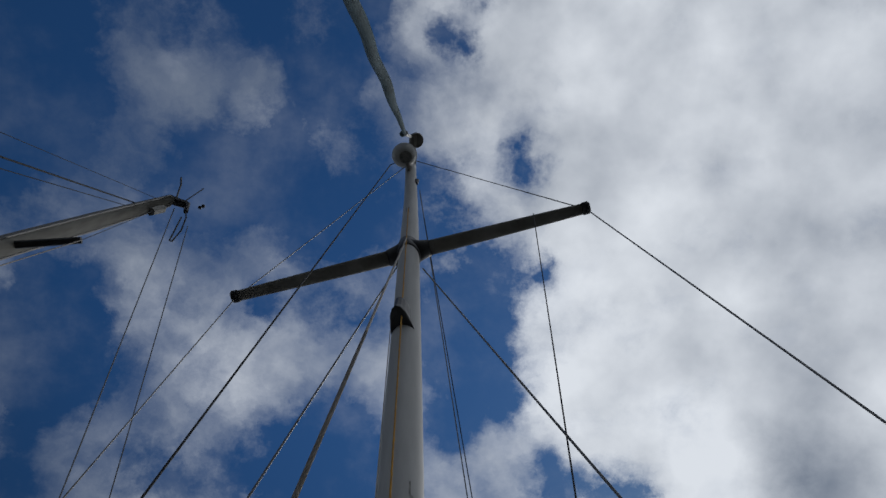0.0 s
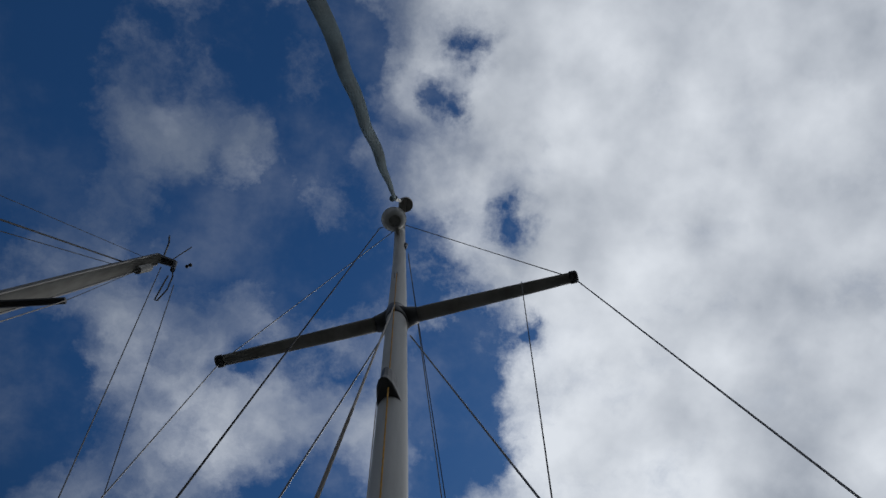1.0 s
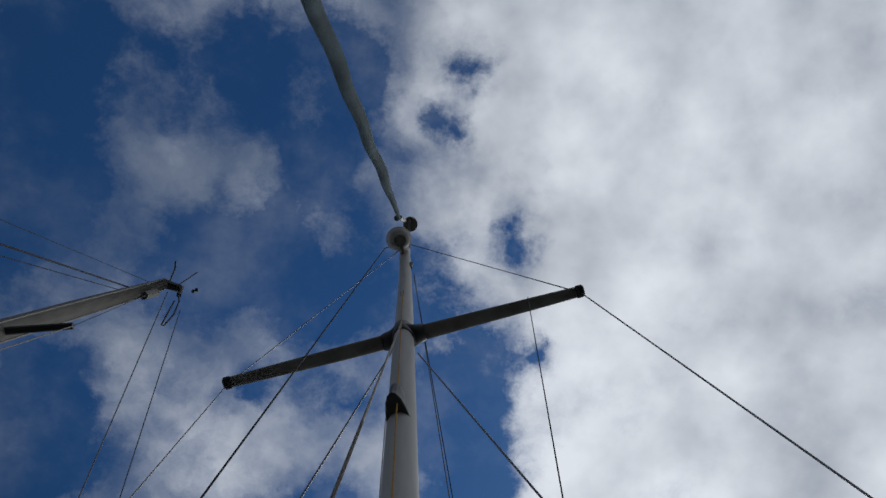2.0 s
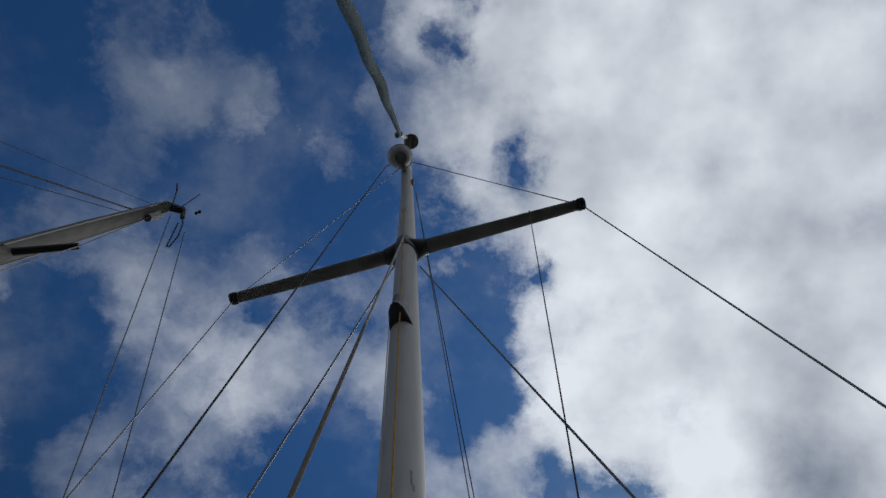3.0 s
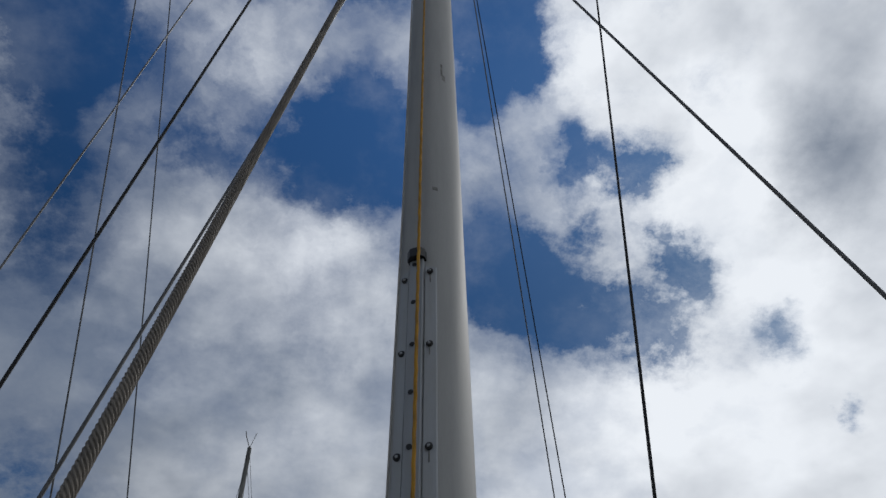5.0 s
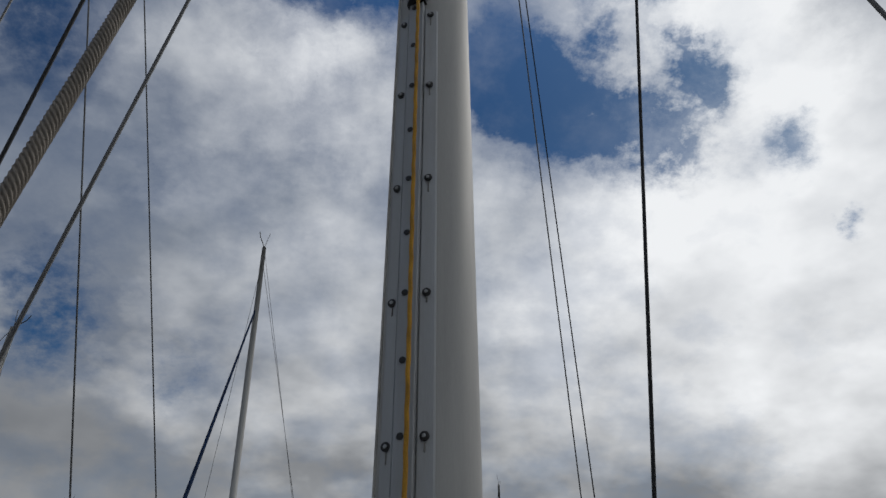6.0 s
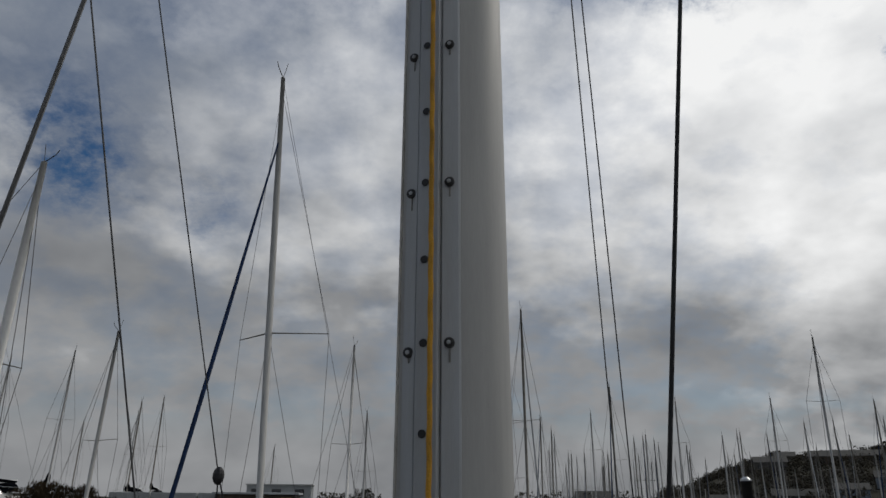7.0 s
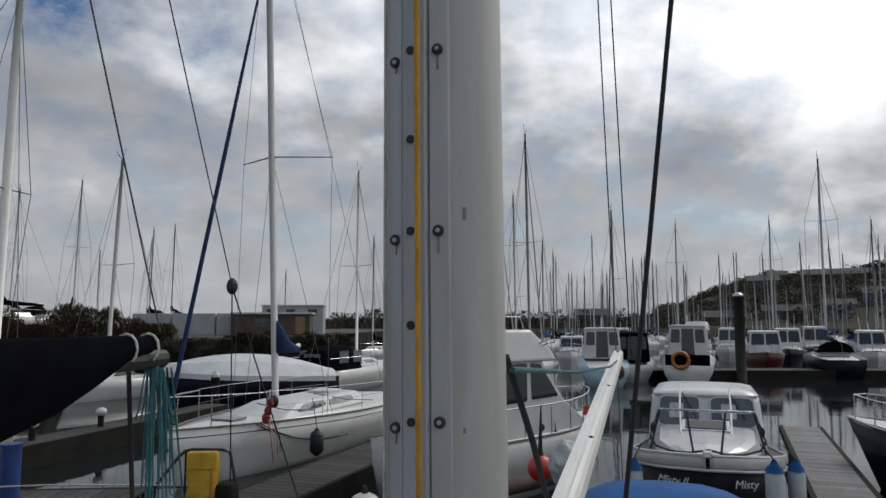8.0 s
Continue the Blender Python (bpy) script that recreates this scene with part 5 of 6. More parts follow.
for x, y, hd, mat, hh, lab in ((36.5, 44.5, -25, navy_gelcoat, 1.5, "navy-hulled motor boat in the outer berths"), (27.5, 51.5, -25, navy_gelcoat, 1.6, "dark-hulled cabin boat in the third row"),
                               (38.0, 52.0, -22, None, 1.7, "white cabin boat in the third row"), (21.5, 53.0, -25, None, 1.5, "white cabin boat in the third row"), (13.0, 52.5, -18, None, 1.5, "white cabin boat in the third row")):
    motor_cruiser((x, y), hd, L=6.6, B=2.4, hull=mat, label=lab, height=hh)
motor_cruiser((7.45, 12.5), 206.6, L=5.6, B=2.1, hull=navy_gelcoat, label="navy and white open boat beside the finger pontoon", near=True, height=0.5, bow=1.2, stern=0.95, cabin=(0.4, 0.6), group="", arch=False, fore_cabin=False)

# ---- the neighbouring yacht alongside ----
nb = thing("sailing_yacht", "dark-covered sailing yacht moored alongside", "sailing yacht", Matrix.Translation((-2.92, -0.5, 0)) @ Matrix.Rotation(radians(-12.2), 4, "Z") @ Matrix.Translation((0, -4.4, 0)))
nb_in = nb.matrix_basis.inverted()


def nbl(p):
    return nb_in @ Vector(p)


half, sheer = hull_parts(nb, 10.6, 2.5, 1.45, 1.15, gelcoat, stripe=stripe_mat)
low, high = (-0.7, 0.7, 2.6, 7.0), (-0.5, 0.5, 3.4, 6.8)
part("coachroof", frustum(low, high, 1.15, 1.6, 0.07), gelcoat, nb)
n_top, n_foot = Vector((-2.99, 0.80, 11.95)), Vector((-2.92, -0.25, 1.55))
nm = part("mast", bar([nbl(n_foot), nbl(n_foot.lerp(n_top, 0.8)), nbl(n_top)], [0.074, 0.074, 0.058], 18, 1.1), dull_alloy, nb, "tall dull alloy mast", smooth=True)
# thin black strips along the two edges of the mast
for sgn in (-1, 1):
    part("edge_strip", bar([nbl(n_foot.lerp(n_top, k) + Vector((0.03, 0.075 * sgn * (1 if k < 0.9 else 0.85), 0))) for k in (0.02, 0.8, 0.99)], [0.014, 0.014, 0.011], 6), black, nm)
def n_at(z):
    return n_foot.lerp(n_top, (z - n_foot.z) / (n_top.z - n_foot.z))
for tip in ((-2.42, 0.36, 8.4), (-3.45, 0.55, 8.4)):
    part("spreader", bar([nbl(n_at(8.4)), nbl(tip)], [0.032, 0.026], 8, 0.6), black, nm, "black spreader")
part("masthead_crane", bar([nbl(n_top), nbl((-2.80, 0.86, 11.98)), nbl((-2.76, 0.9, 11.8))], [0.06, 0.05, 0.03], 8), black, nm)
part("loop_line", bar([nbl(p) for p in ((-2.78, 0.88, 11.85), (-2.66, 0.9, 11.5), (-2.62, 0.98, 11.2), (-2.66, 1.06, 11.0), (-2.72, 1.08, 11.1), (-2.78, 0.95, 11.7))], 0.010, 6), black_rope, nm)
part("wind_vane", bar([nbl((-2.93, 0.80, 11.95)), nbl((-2.96, 0.66, 12.25)), nbl((-2.94, 0.56, 12.2))], 0.012, 5), black, nm)
part("aerial", bar([nbl((-2.86, 0.84, 11.95)), nbl((-2.72, 0.72, 12.4))], 0.008, 5), black, nm)
for p in ((-2.62, 0.86, 11.9), (-2.58, 0.84, 11.9)):
    part("anemometer_cup", ball(0.025, nbl(p), 1, 8), black, nm)
part("halyard_box", bar([nbl((-2.90, 0.75, 11.05)), nbl((-2.88, 0.78, 11.35))], 0.05, 6), stain, nm)
for name, a, b2, r, mat in (("forestay", (-2.97, 0.76, 11.25), (-3.3, -2.67, 1.5), 0.008, black_rope), ("inner_stay", (-2.97, 0.73, 11.0), (-3.3, -2.48, 1.5), 0.004, black_rope),
                            ("headstay", (-2.99, 0.84, 11.9), (-3.4, -3.0, 1.5), 0.003, black_rope), ("shroud", (-2.42, 0.36, 8.4), (-1.85, -0.6, 1.3), 0.004, rope_wire),
                            ("upper_shroud", (-2.97, 0.82, 11.6), (-2.42, 0.36, 8.4), 0.003, black_rope), ("shroud", (-3.45, 0.55, 8.4), (-3.95, 0.0, 1.3), 0.006, rope_wire)):
    part(name, bar([nbl(a), nbl(b2)], r, 6), mat, nb)
part("topping_lift", bar([nbl((-2.923, 0.89, 11.88)), nbl((-2.008, 4.302, 2.85))], 0.0065, 6), wire_mat, nb)
block_at = Vector((-2.045, 6.106, 3.27))
bs = part("backstay", bar([nbl((-2.795, 1.128, 11.977)), nbl(block_at)], 0.0065, 6), wire_mat, nb)
part("backstay_block", ball(0.055, nbl(block_at), 1.5, 10), black, bs)
for q in ((-2.15, 6.6, 1.2), (-1.45, 6.5, 1.2)):
    part("backstay_leg", bar([nbl(block_at), nbl(q)], 0.0075, 6), black_rope, bs)
bo = part("boom", bar([nbl((-2.88, -0.22, 2.62)), nbl((-2.0, 4.36, 2.66))], 0.05, 10, 1.3), black, nb)
rings = [(0.02, 0.14, 0.95, 2.10), (0.3, 0.17, 0.85, 2.05), (0.5, 0.17, 0.70, 2.12), (0.65, 0.16, 0.55, 2.28), (0.747, 0.14, 0.45, 2.38), (0.82, 0.11, 0.33, 2.50), (0.9, 0.08, 0.18, 2.65), (0.955, 0.065, 0.12, 2.70)]
bm = bmesh.new()
aa, bb = Vector((-2.88, 0.18, 0)), Vector((-2.0, 4.36, 0))
side_v = Vector((0.98, -0.2, 0))
loft(bm, [[nbl(aa.lerp(bb, k) + side_v * w * math.cos(a) * (1 + 0.07 * math.sin(3 * a + 9 * k)) + Vector((0, 0, z0 + h * (0.5 + 0.5 * math.sin(a))))) for a in (2 * math.pi * j / 16 for j in range(16))] for k, w, h, z0 in rings])
part("sail_cover", bm, navy_canvas, bo, "black canvas sail cover", smooth=True)
for k in (0.90, 0.955):
    c = aa.lerp(bb, k)
    part("cover_strap", bar([nbl(c + side_v * 0.088 * math.cos(a) + Vector((0, 0, 2.74 + 0.10 * math.sin(a)))) for a in (2 * math.pi * j / 12 for j in range(13))], 0.009, 5), white_rope, bo)
rng = random.Random(5)
coil = part("rope_coil", bar([nbl((-2.02, 4.25, 2.68)), nbl((-2.0, 4.25, 2.45))], 0.03, 8), teal_rope, bo, "hank of teal rope hung from the boom end")
for k in range(12):
    dx, dy, low_z = rng.uniform(-0.10, 0.10), rng.uniform(-0.10, 0.10), rng.uniform(1.5, 2.3)
    part("rope_fall", bar([nbl((-2.02 + dx * 0.6, 4.25, 2.60)), nbl((-2.02 + dx * 1.0, 4.25 + dy, 2.30)), nbl((-2.02 + dx * 1.2, 4.25 + dy, low_z)), nbl((-2.02 + dx * 1.2 + 0.03, 4.26 + dy, low_z - 0.03)), nbl((-2.0 + dx * 0.8, 4.25 + dy, 2.35)), nbl((-2.01 + dx * 0.6, 4.25, 2.58))], 0.006, 5), teal_rope, coil)
for k in range(5):
    part("sheet", bar([nbl((-2.03 + 0.03 * k, 4.28, 2.6)), nbl((-2.15 + 0.075 * k, 4.6, 1.2))], 0.007, 5), (teal_rope, black_rope)[k % 2], nb)
part("boom_prop", bar([nbl((-2.22, 4.3, 2.6)), nbl((-2.25, 4.6, 1.2))], 0.018, 6), black, nb)
# stern rail with its yellow bag
top = [nbl(p) for p in ((-3.02, 6.40, 1.08), (-2.62, 6.45, 1.60), (-2.57, 6.46, 1.645), (-2.50, 6.47, 1.66), (-2.20, 6.50, 1.65), (-2.13, 6.50, 1.62), (-2.02, 6.50, 1.08))]
part("pushpit", bar(top, 0.016, 8), black, nb, "black tubular stern rail")
part("stanchion", bar([nbl((-2.56, 6.46, 1.0)), nbl((-2.56, 6.46, 1.645))], 0.013, 6), black, nb)
part("mid_rail", bar([nbl((-2.86, 6.42, 1.30)), nbl((-2.06, 6.50, 1.30))], 0.010, 6), black, nb)
bm = bmesh.new()
bag = [(0.0, 0.145, 0.06), (0.04, 0.155, 0.075), (0.14, 0.150, 0.07), (0.26, 0.158, 0.065), (0.36, 0.150, 0.06), (0.43, 0.160, 0.05), (0.46, 0.15, 0.03)]
loft(bm, [[(w * math.copysign(abs(math.cos(a)) ** 0.5, math.cos(a)) + 0.012 * math.sin(23 * z + 3 * a), d * math.sin(a) + 0.010 * math.sin(5 * a + 19 * z), z) for a in (2 * math.pi * j / 20 for j in range(20))] for z, w, d in bag])
bmesh.ops.transform(bm, matrix=Matrix.Translation(nbl((-2.37, 6.42, 1.19))) @ Matrix.Rotation(radians(12), 4, "Z"), verts=bm.verts)
sling = part("rescue_bag", bm, bag_yellow, nb, "yellow rescue sling bag on the stern rail", smooth=True)
part("flap", block((0.30, 0.02, 0.16), nbl((-2.36, 6.345, 1.49)), 0.008, radians(12)), bag_yellow, sling)
part("strap", bar([nbl((-2.26, 6.35, 1.19)), nbl((-2.255, 6.33, 1.42)), nbl((-2.26, 6.36, 1.66))], 0.012, 6), orange_ring, sling)
part("net", block((0.20, 0.16, 0.30), nbl((-2.13, 6.42, 1.05)), 0.05), weed_wall, nb, "dark folded net on the stern rail")
part("mooring_line", bar([nbl(p) for p in ((-2.6, 6.3, 1.35), (-4.2, 7.0, 1.20), (-5.9, 7.8, 0.98))], 0.010, 6), white_rope, nb)

# ---- the yacht under the camera ----
AFT, PORT = Vector((0.331, 0.944, 0)), Vector((0.944, -0.331, 0))
oy = thing("sailing_yacht", "weathered white yacht with a grey alloy mast", "sailing yacht", Matrix.Translation((0.008, 0.085, 0)) @ Matrix.Rotation(radians(-19.3), 4, "Z") @ Matrix.Translation((0, -4.0, 0)))
oy_in = oy.matrix_basis.inverted()


def own(p):
    return oy_in @ Vector(p)


half, sheer = hull_parts(oy, 9.4, 2.7, 1.40, 1.15, gelcoat, stripe=stripe_mat)
low, high = (-0.72, 0.72, 2.7, 6.4), (-0.52, 0.52, 3.5, 6.3)
part("coachroof", frustum(low, high, 1.15, 1.62, 0.07), gelcoat, oy)
line = [(1.60, 0.018, 0.085, 1.0), (3.0, 0.008, 0.085, 1.0), (4.5, 0.0, 0.085, 0.99), (6.0, -0.012, 0.080, 0.97), (7.62, -0.027, 0.063, 0.92), (8.4, -0.034, 0.045, 0.86), (9.0, -0.042, 0.01, 0.80), (9.5, -0.055, -0.07, 0.74), (9.86, -0.068, -0.15, 0.70)]


def mast_line(z):
    for (z0, x0, y0, s0), (z1, x1, y1, s1) in zip(line, line[1:]):
        if z <= z1:
            k = (z - z0) / (z1 - z0)
            return Vector((x0 + (x1 - x0) * k, y0 + (y1 - y0) * k, z)), s0 + (s1 - s0) * k
    return Vector((line[-1][1], line[-1][2], z)), line[-1][3]


def on_mast(p, q, z):
    """A place p across to port and q forward of the mast's axis."""
    c, _ = mast_line(z)
    return own(c + PORT * p - AFT * q)


MA, MB = 0.089, 0.0675  # half the mast section along and across the boat
bm = bmesh.new()
rings = []
for z in [1.6, 2.2, 2.8, 3.4, 4.0, 4.6, 5.2, 5.8, 6.4, 7.0, 7.62, 8.0, 8.4, 8.7, 9.0, 9.25, 9.5, 9.7, 9.86]:
    c, s = mast_line(z)
    rings.append([own(c + PORT * MB * s * math.cos(a) - AFT * MA * s * math.sin(a)) for a in (2 * math.pi * k / 40 for k in range(40))])
loft(bm, rings)
mast = part("mast", bm, alloy, oy, "grey weathered alloy mast with a worn coating", smooth=True)


def front(p, z, proud=0.0):
    """A place on the mast's front, p across to port."""
    _, s = mast_line(z)
    return on_mast(p, MA * s * math.sqrt(max(1 - (p / (MB * s)) ** 2, 0)) + proud, z)


def strip(p0, p1, z0, z1, h0, h1, edge=0.0015):
    """A flat bar on the mast's front, from p0 to p1 across, h proud."""
    bm2 = bmesh.new()
    ring = []
    for z in (z0, (z0 + z1) / 2, z1):
        ring.append([front(p0, z, -0.004), front(p0, z, h0 - edge), front(p0 + edge, z, h0), front(p1 - edge, z, h1), front(p1, z, h1 - edge), front(p1, z, -0.004)])
    return loft(bm2, ring)


track = part("pole_track", strip(-0.017, 0.011, 1.9, 4.215, 0.007, 0.007), track_mat, mast, "grey alloy pole track with dark holes")
part("track_flange", strip(-0.040, -0.0185, 1.9, 4.195, 0.003, 0.003), track_mat, mast)
part("track_flange", strip(0.0125, 0.033, 1.9, 4.195, 0.003, 0.003), track_mat, mast)
part("track_lip", strip(0.0085, 0.0115, 1.9, 4.21, 0.0095, 0.0095, 0.0008), track_mat, mast)
part("track_stop", loft(bmesh.new(), [[front(p, z, h) for p, h in ((-0.021, -0.003), (-0.021, 0.012), (-0.013, 0.019), (0.007, 0.019), (0.015, 0.012), (0.015, -0.003))] for z in (4.212, 4.225, 4.235)]), black, mast, "black end stop of the track")


def stud(p, z, r, h, proud, mat, name, parent):
    a, b2 = front(p, z, proud), front(p, z, proud + h)
    return part(name, bar([a, a.lerp(b2, 0.7), b2], [r, r, r * 0.7], 12), mat, parent)


for k in range(10):
    z = 4.2 - 0.2 * k if k else 4.18
    for p in (-0.0285, 0.0225):
        stud(p, z - (0.008 if p < 0 else 0), 0.0062, 0.004, 0.003, bolt_mat, "bolt", mast)
        stud(p, z - (0.008 if p < 0 else 0), 0.0026, 0.0035, 0.005, track_mat, "bolt_core", mast)
        rng = random.Random(k * 2 + (p > 0))
        if rng.random() < 0.8:
            part("rust_run", strip(p - 0.0010, p + 0.0008, z - rng.uniform(0.012, 0.030), z - 0.007, 0.0034, 0.0034, 0.0004), stain, mast)
for k in range(22):
    stud(-0.0065, 4.2 - 0.1 * k, 0.0048, 0.001, 0.0066, black, "track_hole", mast)
# scuffs on the coating
for p, z, w, h in ((0.046, 5.02, 0.004, 0.07), (0.05, 4.98, 0.006, 0.03), (0.03, 4.45, 0.010, 0.012), (0.045, 3.02, 0.003, 0.014), (0.043, 2.79, 0.002, 0.006)):
    part("scuff", strip(p - w / 2, p + w / 2, z - h / 2, z + h / 2, 0.0006, 0.0006, 0.0002), stain, mast)

# steaming lamp under its hood
lz = 6.20
hood = part("steaming_lamp", loft(bmesh.new(), [[front(p * k, z, -0.01) for p in (-0.05, 0.05)] + [front(0.047 * k * math.cos(a), z, 0.005 + d * math.sin(a)) for a in (math.pi * j / 8 for j in range(9))] for z, k, d in ((lz, 1.1, 0.05), (lz + 0.012, 1.05, 0.085), (lz + 0.10, 0.85, 0.06), (lz + 0.22, 0.75, 0.05), (lz + 0.27, 0.6, 0.02))]), black, mast, "black hooded steaming lamp")
part("lens", bar([front(0.0, lz + 0.02, 0.03), front(0.0, lz + 0.10, 0.03)], [0.02, 0.015], 10), pale_glass, hood)

# spreaders and their collar
bm = bmesh.new()
loft(bm, [[on_mast(MB * 0.92 * k * math.cos(a), MA * 0.92 * k * math.sin(a), z) for a in (2 * math.pi * j / 28 for j in range(28))] for z, k in ((7.53, 1.05), (7.54, 1.14), (7.70, 1.14), (7.71, 1.05))])
collar = part("spreader_collar", bm, black, mast, "black spreader collar", smooth=True)
for tip, sgn in (((1.059, -0.308, 7.635), 1), ((-1.113, 0.434, 7.621), -1)):
    tip = Vector(tip)
    root, _ = mast_line(7.62)
    root = root + PORT * sgn * 0.06
    d = (tip - root).normalized()
    part("spreader_socket", loft(bmesh.new(), [[own(root + d * x + AFT * w * math.cos(a) + Vector((0, 0, h * math.sin(a)))) for a in (2 * math.pi * j / 12 for j in range(12))] for x, w, h in ((-0.03, 0.085, 0.075), (0.02, 0.066, 0.048), (0.075, 0.054, 0.030))]), black, mast, smooth=True)
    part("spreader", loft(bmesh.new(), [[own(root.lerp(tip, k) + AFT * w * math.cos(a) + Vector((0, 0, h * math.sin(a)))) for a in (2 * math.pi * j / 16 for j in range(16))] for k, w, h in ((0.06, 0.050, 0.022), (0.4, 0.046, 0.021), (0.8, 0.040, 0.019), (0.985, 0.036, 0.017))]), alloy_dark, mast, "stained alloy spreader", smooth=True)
    part("spreader_end", loft(bmesh.new(), [[own(tip + d * x + AFT * w * math.cos(a) + Vector((0, 0, h * math.sin(a)))) for a in (2 * math.pi * j / 14 for j in range(14))] for x, w, h in ((-0.03, 0.038, 0.019), (-0.025, 0.042, 0.024), (0.01, 0.042, 0.024), (0.022, 0.030, 0.015))]), black, mast, smooth=True)

# masthead: radar reflector, crane and sheave box
rd = Vector((-0.13, -0.27, 9.70))
ref = part("radar_reflector", loft(bmesh.new(), [[own(rd + Vector((r * math.cos(a), r * math.sin(a), z))) for a in (2 * math.pi * j / 28 for j in range(28))] for r, z in ((0.033, -0.098), (0.070, -0.086), (0.097, -0.052), (0.107, -0.006), (0.107, 0.0), (0.100, 0.052), (0.075, 0.09), (0.02, 0.104))]), alloy, mast, "white round radar reflector", smooth=True)
part("band", loft(bmesh.new(), [[own(rd + Vector((r * math.cos(a), r * math.sin(a), z))) for a in (2 * math.pi * j / 28 for j in range(28))] for r, z in ((0.105, 0.0), (0.114, 0.004), (0.114, 0.026), (0.102, 0.030))]), gelcoat, ref, smooth=True)
part("base_plate", bar([own(rd + Vector((0.012, 0, -0.106))), own(rd + Vector((0.012, 0, -0.08)))], 0.056, 12), stain, ref)
part("bracket", bar([own(rd + Vector((0.02, 0.02, -0.08))), own((-0.075, -0.15, 9.60))], 0.016, 8), alloy_dark, ref)
crane = part("masthead_crane", bar([own((-0.066, -0.12, 9.84)), own((-0.07, -0.30, 9.92)), own((-0.06, -0.44, 9.93))], [0.05, 0.04, 0.03], 10), alloy_dark, mast)
part("sheave_box", bar([own((-0.035, -0.385, 9.93)), own((-0.035, -0.385, 10.02))], 0.068, 18), alloy_dark, crane, "dark round masthead fitting")
part("swivel", bar([own((-0.085, -0.42, 9.92)), own((-0.12, -0.47, 9.55)), own((-0.128, -0.51, 9.33))], [0.014, 0.016, 0.02], 8), white_alloy, crane)
part("shackle", ball(0.028, own((-0.155, -0.49, 9.42)), 1.2, 10), sail_grey, crane)
for z, p in ((8.42, -0.012), (8.42, 0.008)):
    part("halyard_slot", strip(p - 0.003, p + 0.003, z, z + 0.14, 0.0012, 0.0012, 0.0003), black, mast)
part("mast_lamp", bar([on_mast(0.045, 0.01, 9.38), on_mast(0.058, 0.01, 9.46)], 0.02, 8), black, mast)

# furled headsail, twisted round its stay
fa, fb = Vector((-0.132, -0.507, 9.33)), Vector((-1.189, -3.758, 1.45))
bm = bmesh.new()
rings = []
n = 150
axis = (fb - fa).normalized()
u = axis.cross(Vector((0, 0, 1))).normalized()
v = u.cross(axis)
for k in range(n + 1):
    t = k / n
    r = 0.015 + 0.019 * min(t / 0.12, 1) + 0.016 * min(t / 0.8, 1)
    c = fa.lerp(fb, t) + u * 0.003 * math.sin(t * 41) + v * 0.003 * math.cos(t * 37)
    ring = []
    for j in range(14):
        a = 2 * math.pi * j / 14
        ring.append(own(c + (u * math.cos(a) + v * math.sin(a)) * r * (1 + 0.16 * math.cos(a + t * 70) + 0.05 * math.sin(3 * a + t * 30))))
    rings.append(ring)
loft(bm, rings)
part("furled_headsail", bm, sail_grey, oy, "grey-green furled headsail twisted on its stay", smooth=True)

# standing rigging
for name, pts, r, mat in (
        ("cap_shroud", ((-0.05, -0.22, 9.80), (1.060, -0.299, 7.635), (1.515, -0.305, 1.22)), 0.0042, wire_mat),
        ("cap_shroud", ((-0.08, -0.2, 9.72), (-1.105, 0.439, 7.621), (-1.63, 0.929, 1.22)), 0.0036, wire_mat),
        ("lower_shroud", ((0.062, 0.094, 7.405), (1.307, -0.306, 1.22)), 0.0046, wire_mat),
        ("lower_shroud", ((-0.091, 0.095, 7.42), (-1.239, 0.594, 1.22)), 0.0045, wire_mat),
        ("flag_halyard", ((0.717, -0.261, 7.567), (0.075, 0.065, 1.62)), 0.0026, black_rope),
        ("topping_lift", ((0.036, 0.126, 10.05), (1.192, 3.752, 2.70)), 0.0036, black_rope),
        ("backstay", ((0.033, 0.096, 10.03), (1.569, 5.546, 1.25)), 0.0042, wire_mat),
        ("spare_halyard", ((-0.08, -0.22, 9.95), (-0.257, -0.146, 9.90), (-1.363, 0.754, 1.22)), 0.0050, black_rope)):
    part(name, bar([own(p) for p in pts], r, 6), mat, oy)
# the stay of laid wire rope close to the camera
sa, sb = Vector((-0.051, -0.06, 7.504)), Vector((-0.313, -0.779, 1.3))
part("inner_forestay_top", bar([own(sa), own(sa.lerp(sb, 0.36))], 0.0046, 10), rope_wire, oy)
axis = (sb - sa).normalized()
u = axis.cross(Vector((1, 0, 0))).normalized()
v = u.cross(axis)
n, m = 3400, 40
tt = np.linspace(0.35, 0.95, n)
ang = 2 * np.pi * np.arange(m) / m
strands, lay = 8, 0.036
twist = tt * (sb - sa).length / lay * 2 * np.pi
rad = 0.0051 * (0.78 + 0.24 * np.abs(np.cos(strands / 2 * (ang[None, :] - twist[:, None]))))
centre = np.array(sa)[None, :] + tt[:, None] * np.array(sb - sa)[None, :]
pts = centre[:, None, :] + rad[:, :, None] * (np.cos(ang)[None, :, None] * np.array(u) + np.sin(ang)[None, :, None] * np.array(v))
rot = np.array(oy_in)
pts = pts.reshape(-1, 3) @ rot[:3, :3].T + rot[:3, 3]
quads = [(a * m + k, a * m + (k + 1) % m, (a + 1) * m + (k + 1) % m, (a + 1) * m + k) for a in range(n - 1) for k in range(m)]
me = bpy.data.meshes.new("inner_forestay")
me.from_pydata(pts.tolist(), [], quads)
me.materials.append(rope_wire)
ob = new("inner_forestay", me)
ob.parent = oy
tagged(ob, "thick laid wire stay in front of the mast")
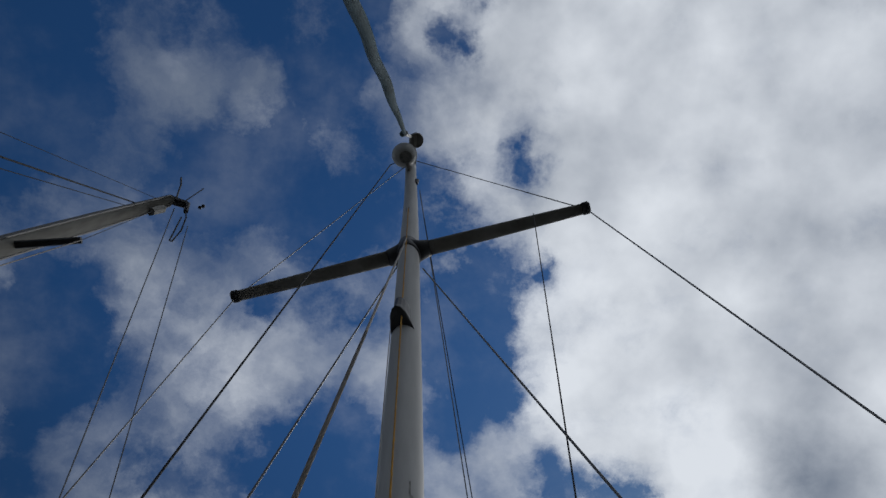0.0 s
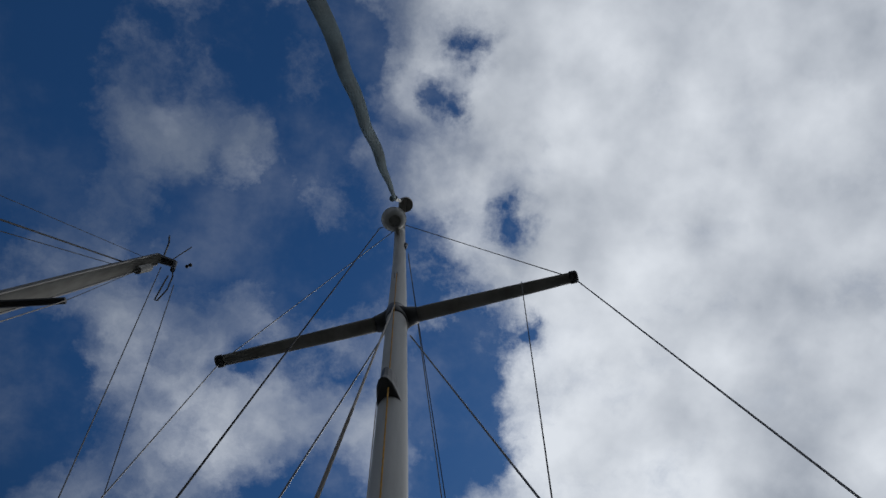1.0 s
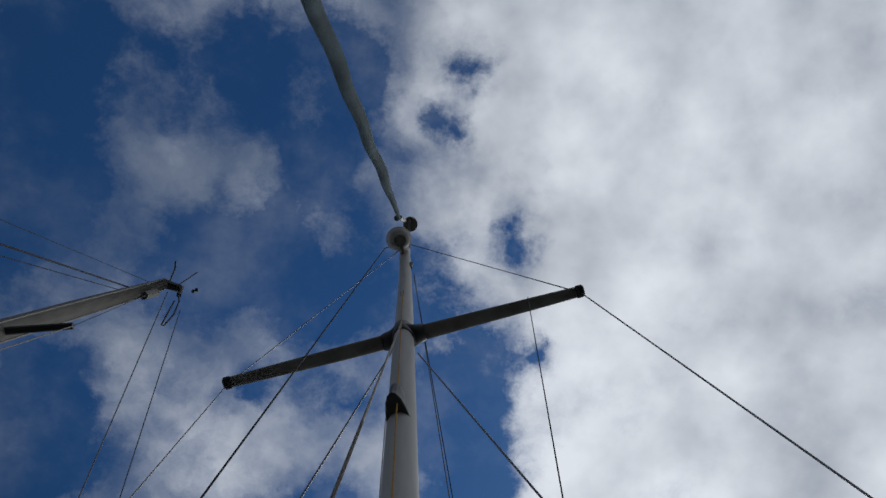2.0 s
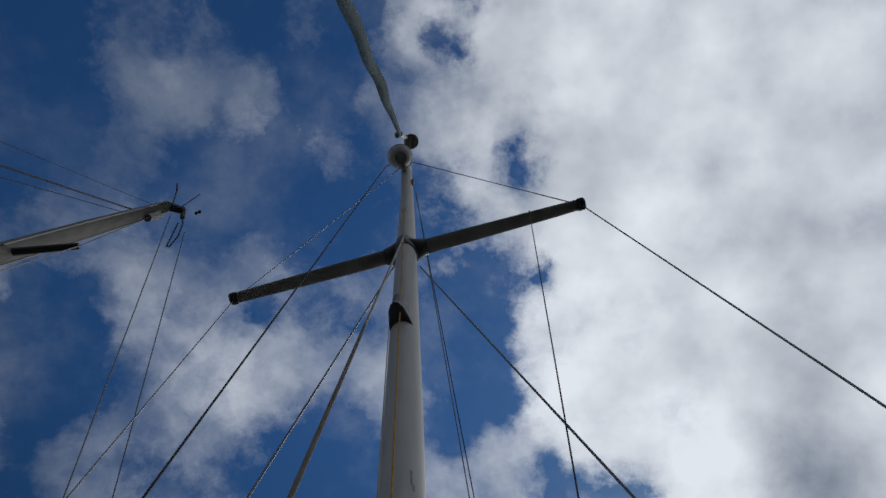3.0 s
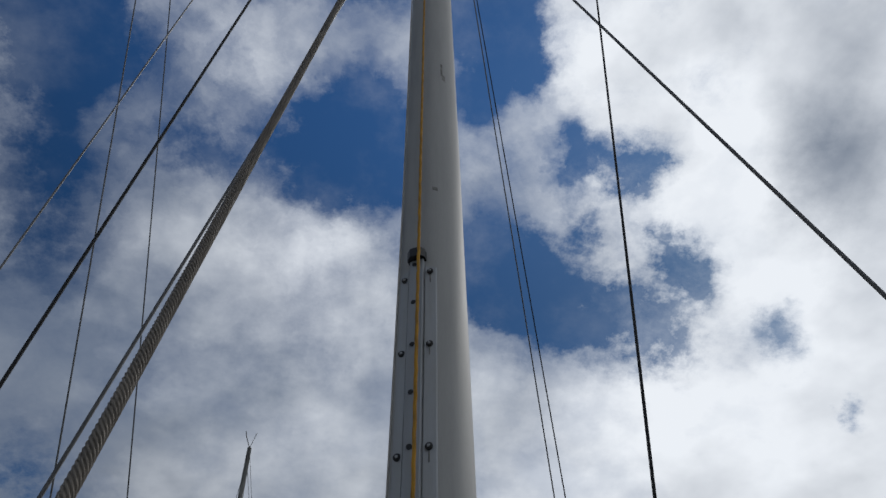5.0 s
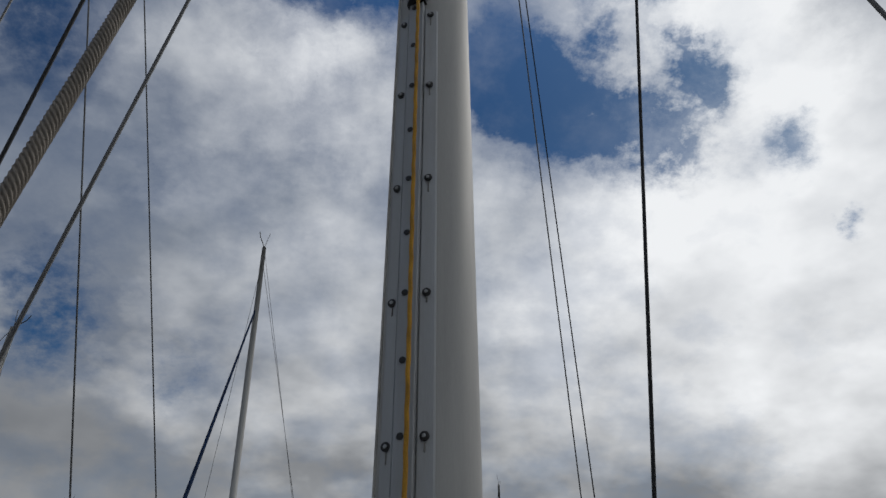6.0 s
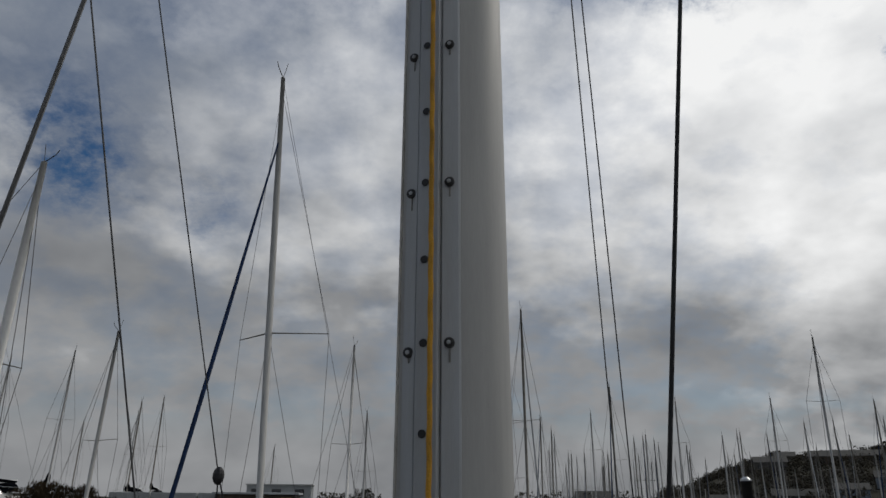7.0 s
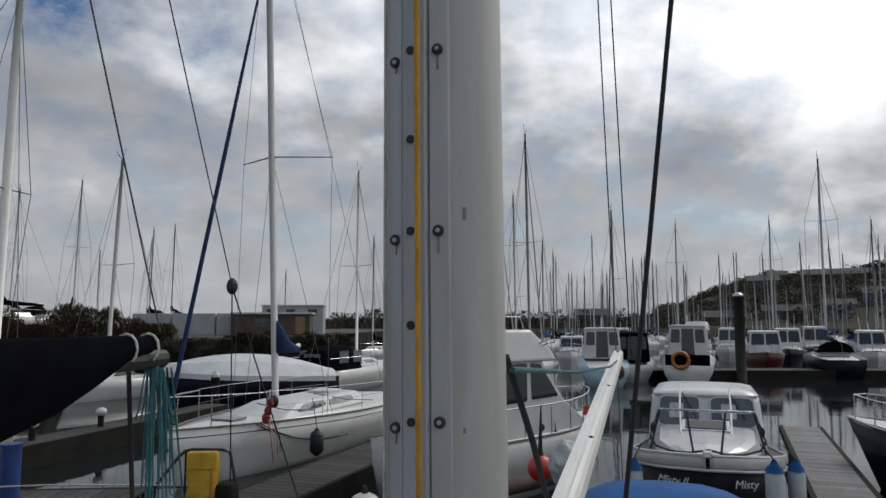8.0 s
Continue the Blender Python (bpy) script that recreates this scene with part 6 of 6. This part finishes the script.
# halyards down the mast's front
bm = bmesh.new()
ha, hb = Vector((-0.056, -0.055, 8.42)), Vector((-0.0135, -0.024, 1.8))
pts = [ha.lerp(hb, k / 400) for k in range(401)]
sweep(bm, [own(p + Vector((0.0005 * math.sin(k * 2.2), 0.0005 * math.cos(k * 2.2), 0))) for k, p in enumerate(pts)], 0.0032, 8)
part("halyard", bm, yellow_rope, oy, "yellow braided halyard down the mast's front", smooth=True)
part("halyard", bar([on_mast(-0.05, 0.075, 6.2), on_mast(-0.045, 0.072, 4.4), on_mast(-0.05, 0.07, 2.0)], 0.0022, 6), white_rope, oy)

# boom, lines and sprayhood
ba, bb = Vector((0.085, 0.26, 2.41)), Vector((1.133, 3.85, 2.69))
d = (bb - ba).normalized()
side_v = d.cross(Vector((0, 0, 1))).normalized()
up_v = side_v.cross(d)
prof = [(x * 0.72, z * 0.8) for x, z in [(-0.028, -0.055), (0.028, -0.055), (0.045, -0.02), (0.045, 0.03), (0.034, 0.05), (0.016, 0.052), (0.010, 0.036), (-0.010, 0.036), (-0.016, 0.052), (-0.034, 0.05), (-0.045, 0.03), (-0.045, -0.02)]]
boom = part("boom", loft(bmesh.new(), [[own(ba.lerp(bb, k) + side_v * p + up_v * q) for p, q in prof] for k in (0, 0.5, 1)]), white_alloy, oy, "pale grooved alloy boom")
part("boom_end", loft(bmesh.new(), [[own(bb + d * x + side_v * p * s + up_v * q * s) for p, q in prof] for x, s in ((0, 1.08), (0.03, 1.08), (0.05, 0.7))]), black, boom)
part("outhaul_block", ball(0.04, own(bb + d * 0.02 - up_v * 0.1), 1.3, 10), black, boom)
for k in (0.12, 0.35, 0.62):
    part("rivet", ball(0.008, own(ba.lerp(bb, k) + up_v * 0.041 + side_v * 0.018), 0.6, 8), bolt_mat, boom)
part("gooseneck", bar([own((0.05, 0.17, 2.40)), own(ba + d * 0.05)], 0.03, 10), black, boom)
part("teal_line", bar([own(p) for p in ((0.09, 0.13, 2.845), (0.33, 0.98, 2.785), (0.72, 2.3, 2.72), (1.12, 3.78, 2.68))], 0.0040, 8), teal_rope, oy)
part("vang_line", bar([own(p) for p in ((0.085, 0.16, 2.86), (0.128, 0.24, 2.74), (0.19, 0.44, 2.55), (0.21, 0.47, 2.42))], 0.0048, 8), black_rope, oy)
part("vang_block", ball(0.022, own((0.21, 0.47, 2.43)), 1.3, 10), black, oy)
bm = bmesh.new()
hood = []
for y, w, h in ((-0.5, 0.50, 0.34), (-0.2, 0.54, 0.53), (0.25, 0.56, 0.59), (0.55, 0.56, 0.57)):
    c = Vector((1.03, 2.70, 1.48)) + AFT * y
    hood.append([own(c + PORT * w * math.copysign(abs(math.cos(a)) ** 0.7, math.cos(a)) + Vector((0, 0, h * math.sin(a) ** 0.55 if math.sin(a) > 0 else 0))) for a in (math.pi * j / 14 for j in range(15))])
loft(bm, hood, close=False, caps=False)
bmesh.ops.solidify(bm, geom=bm.faces, thickness=0.012)
part("sprayhood", bm, blue_canvas, oy, "blue canvas sprayhood", smooth=True)
bg = thing("sheet_bundle", "crumpled grey plastic sheet bundled beside the boom", "plastic sheet", pose(1.50, 7.9, 1.22))
bm = ball(0.22, (0, 0, 0), 1.3, 18)
for w in bm.verts:
    w.co *= 1 + 0.25 * noise.noise(w.co * 9)
part("sheet", bm, bag_grey, bg)
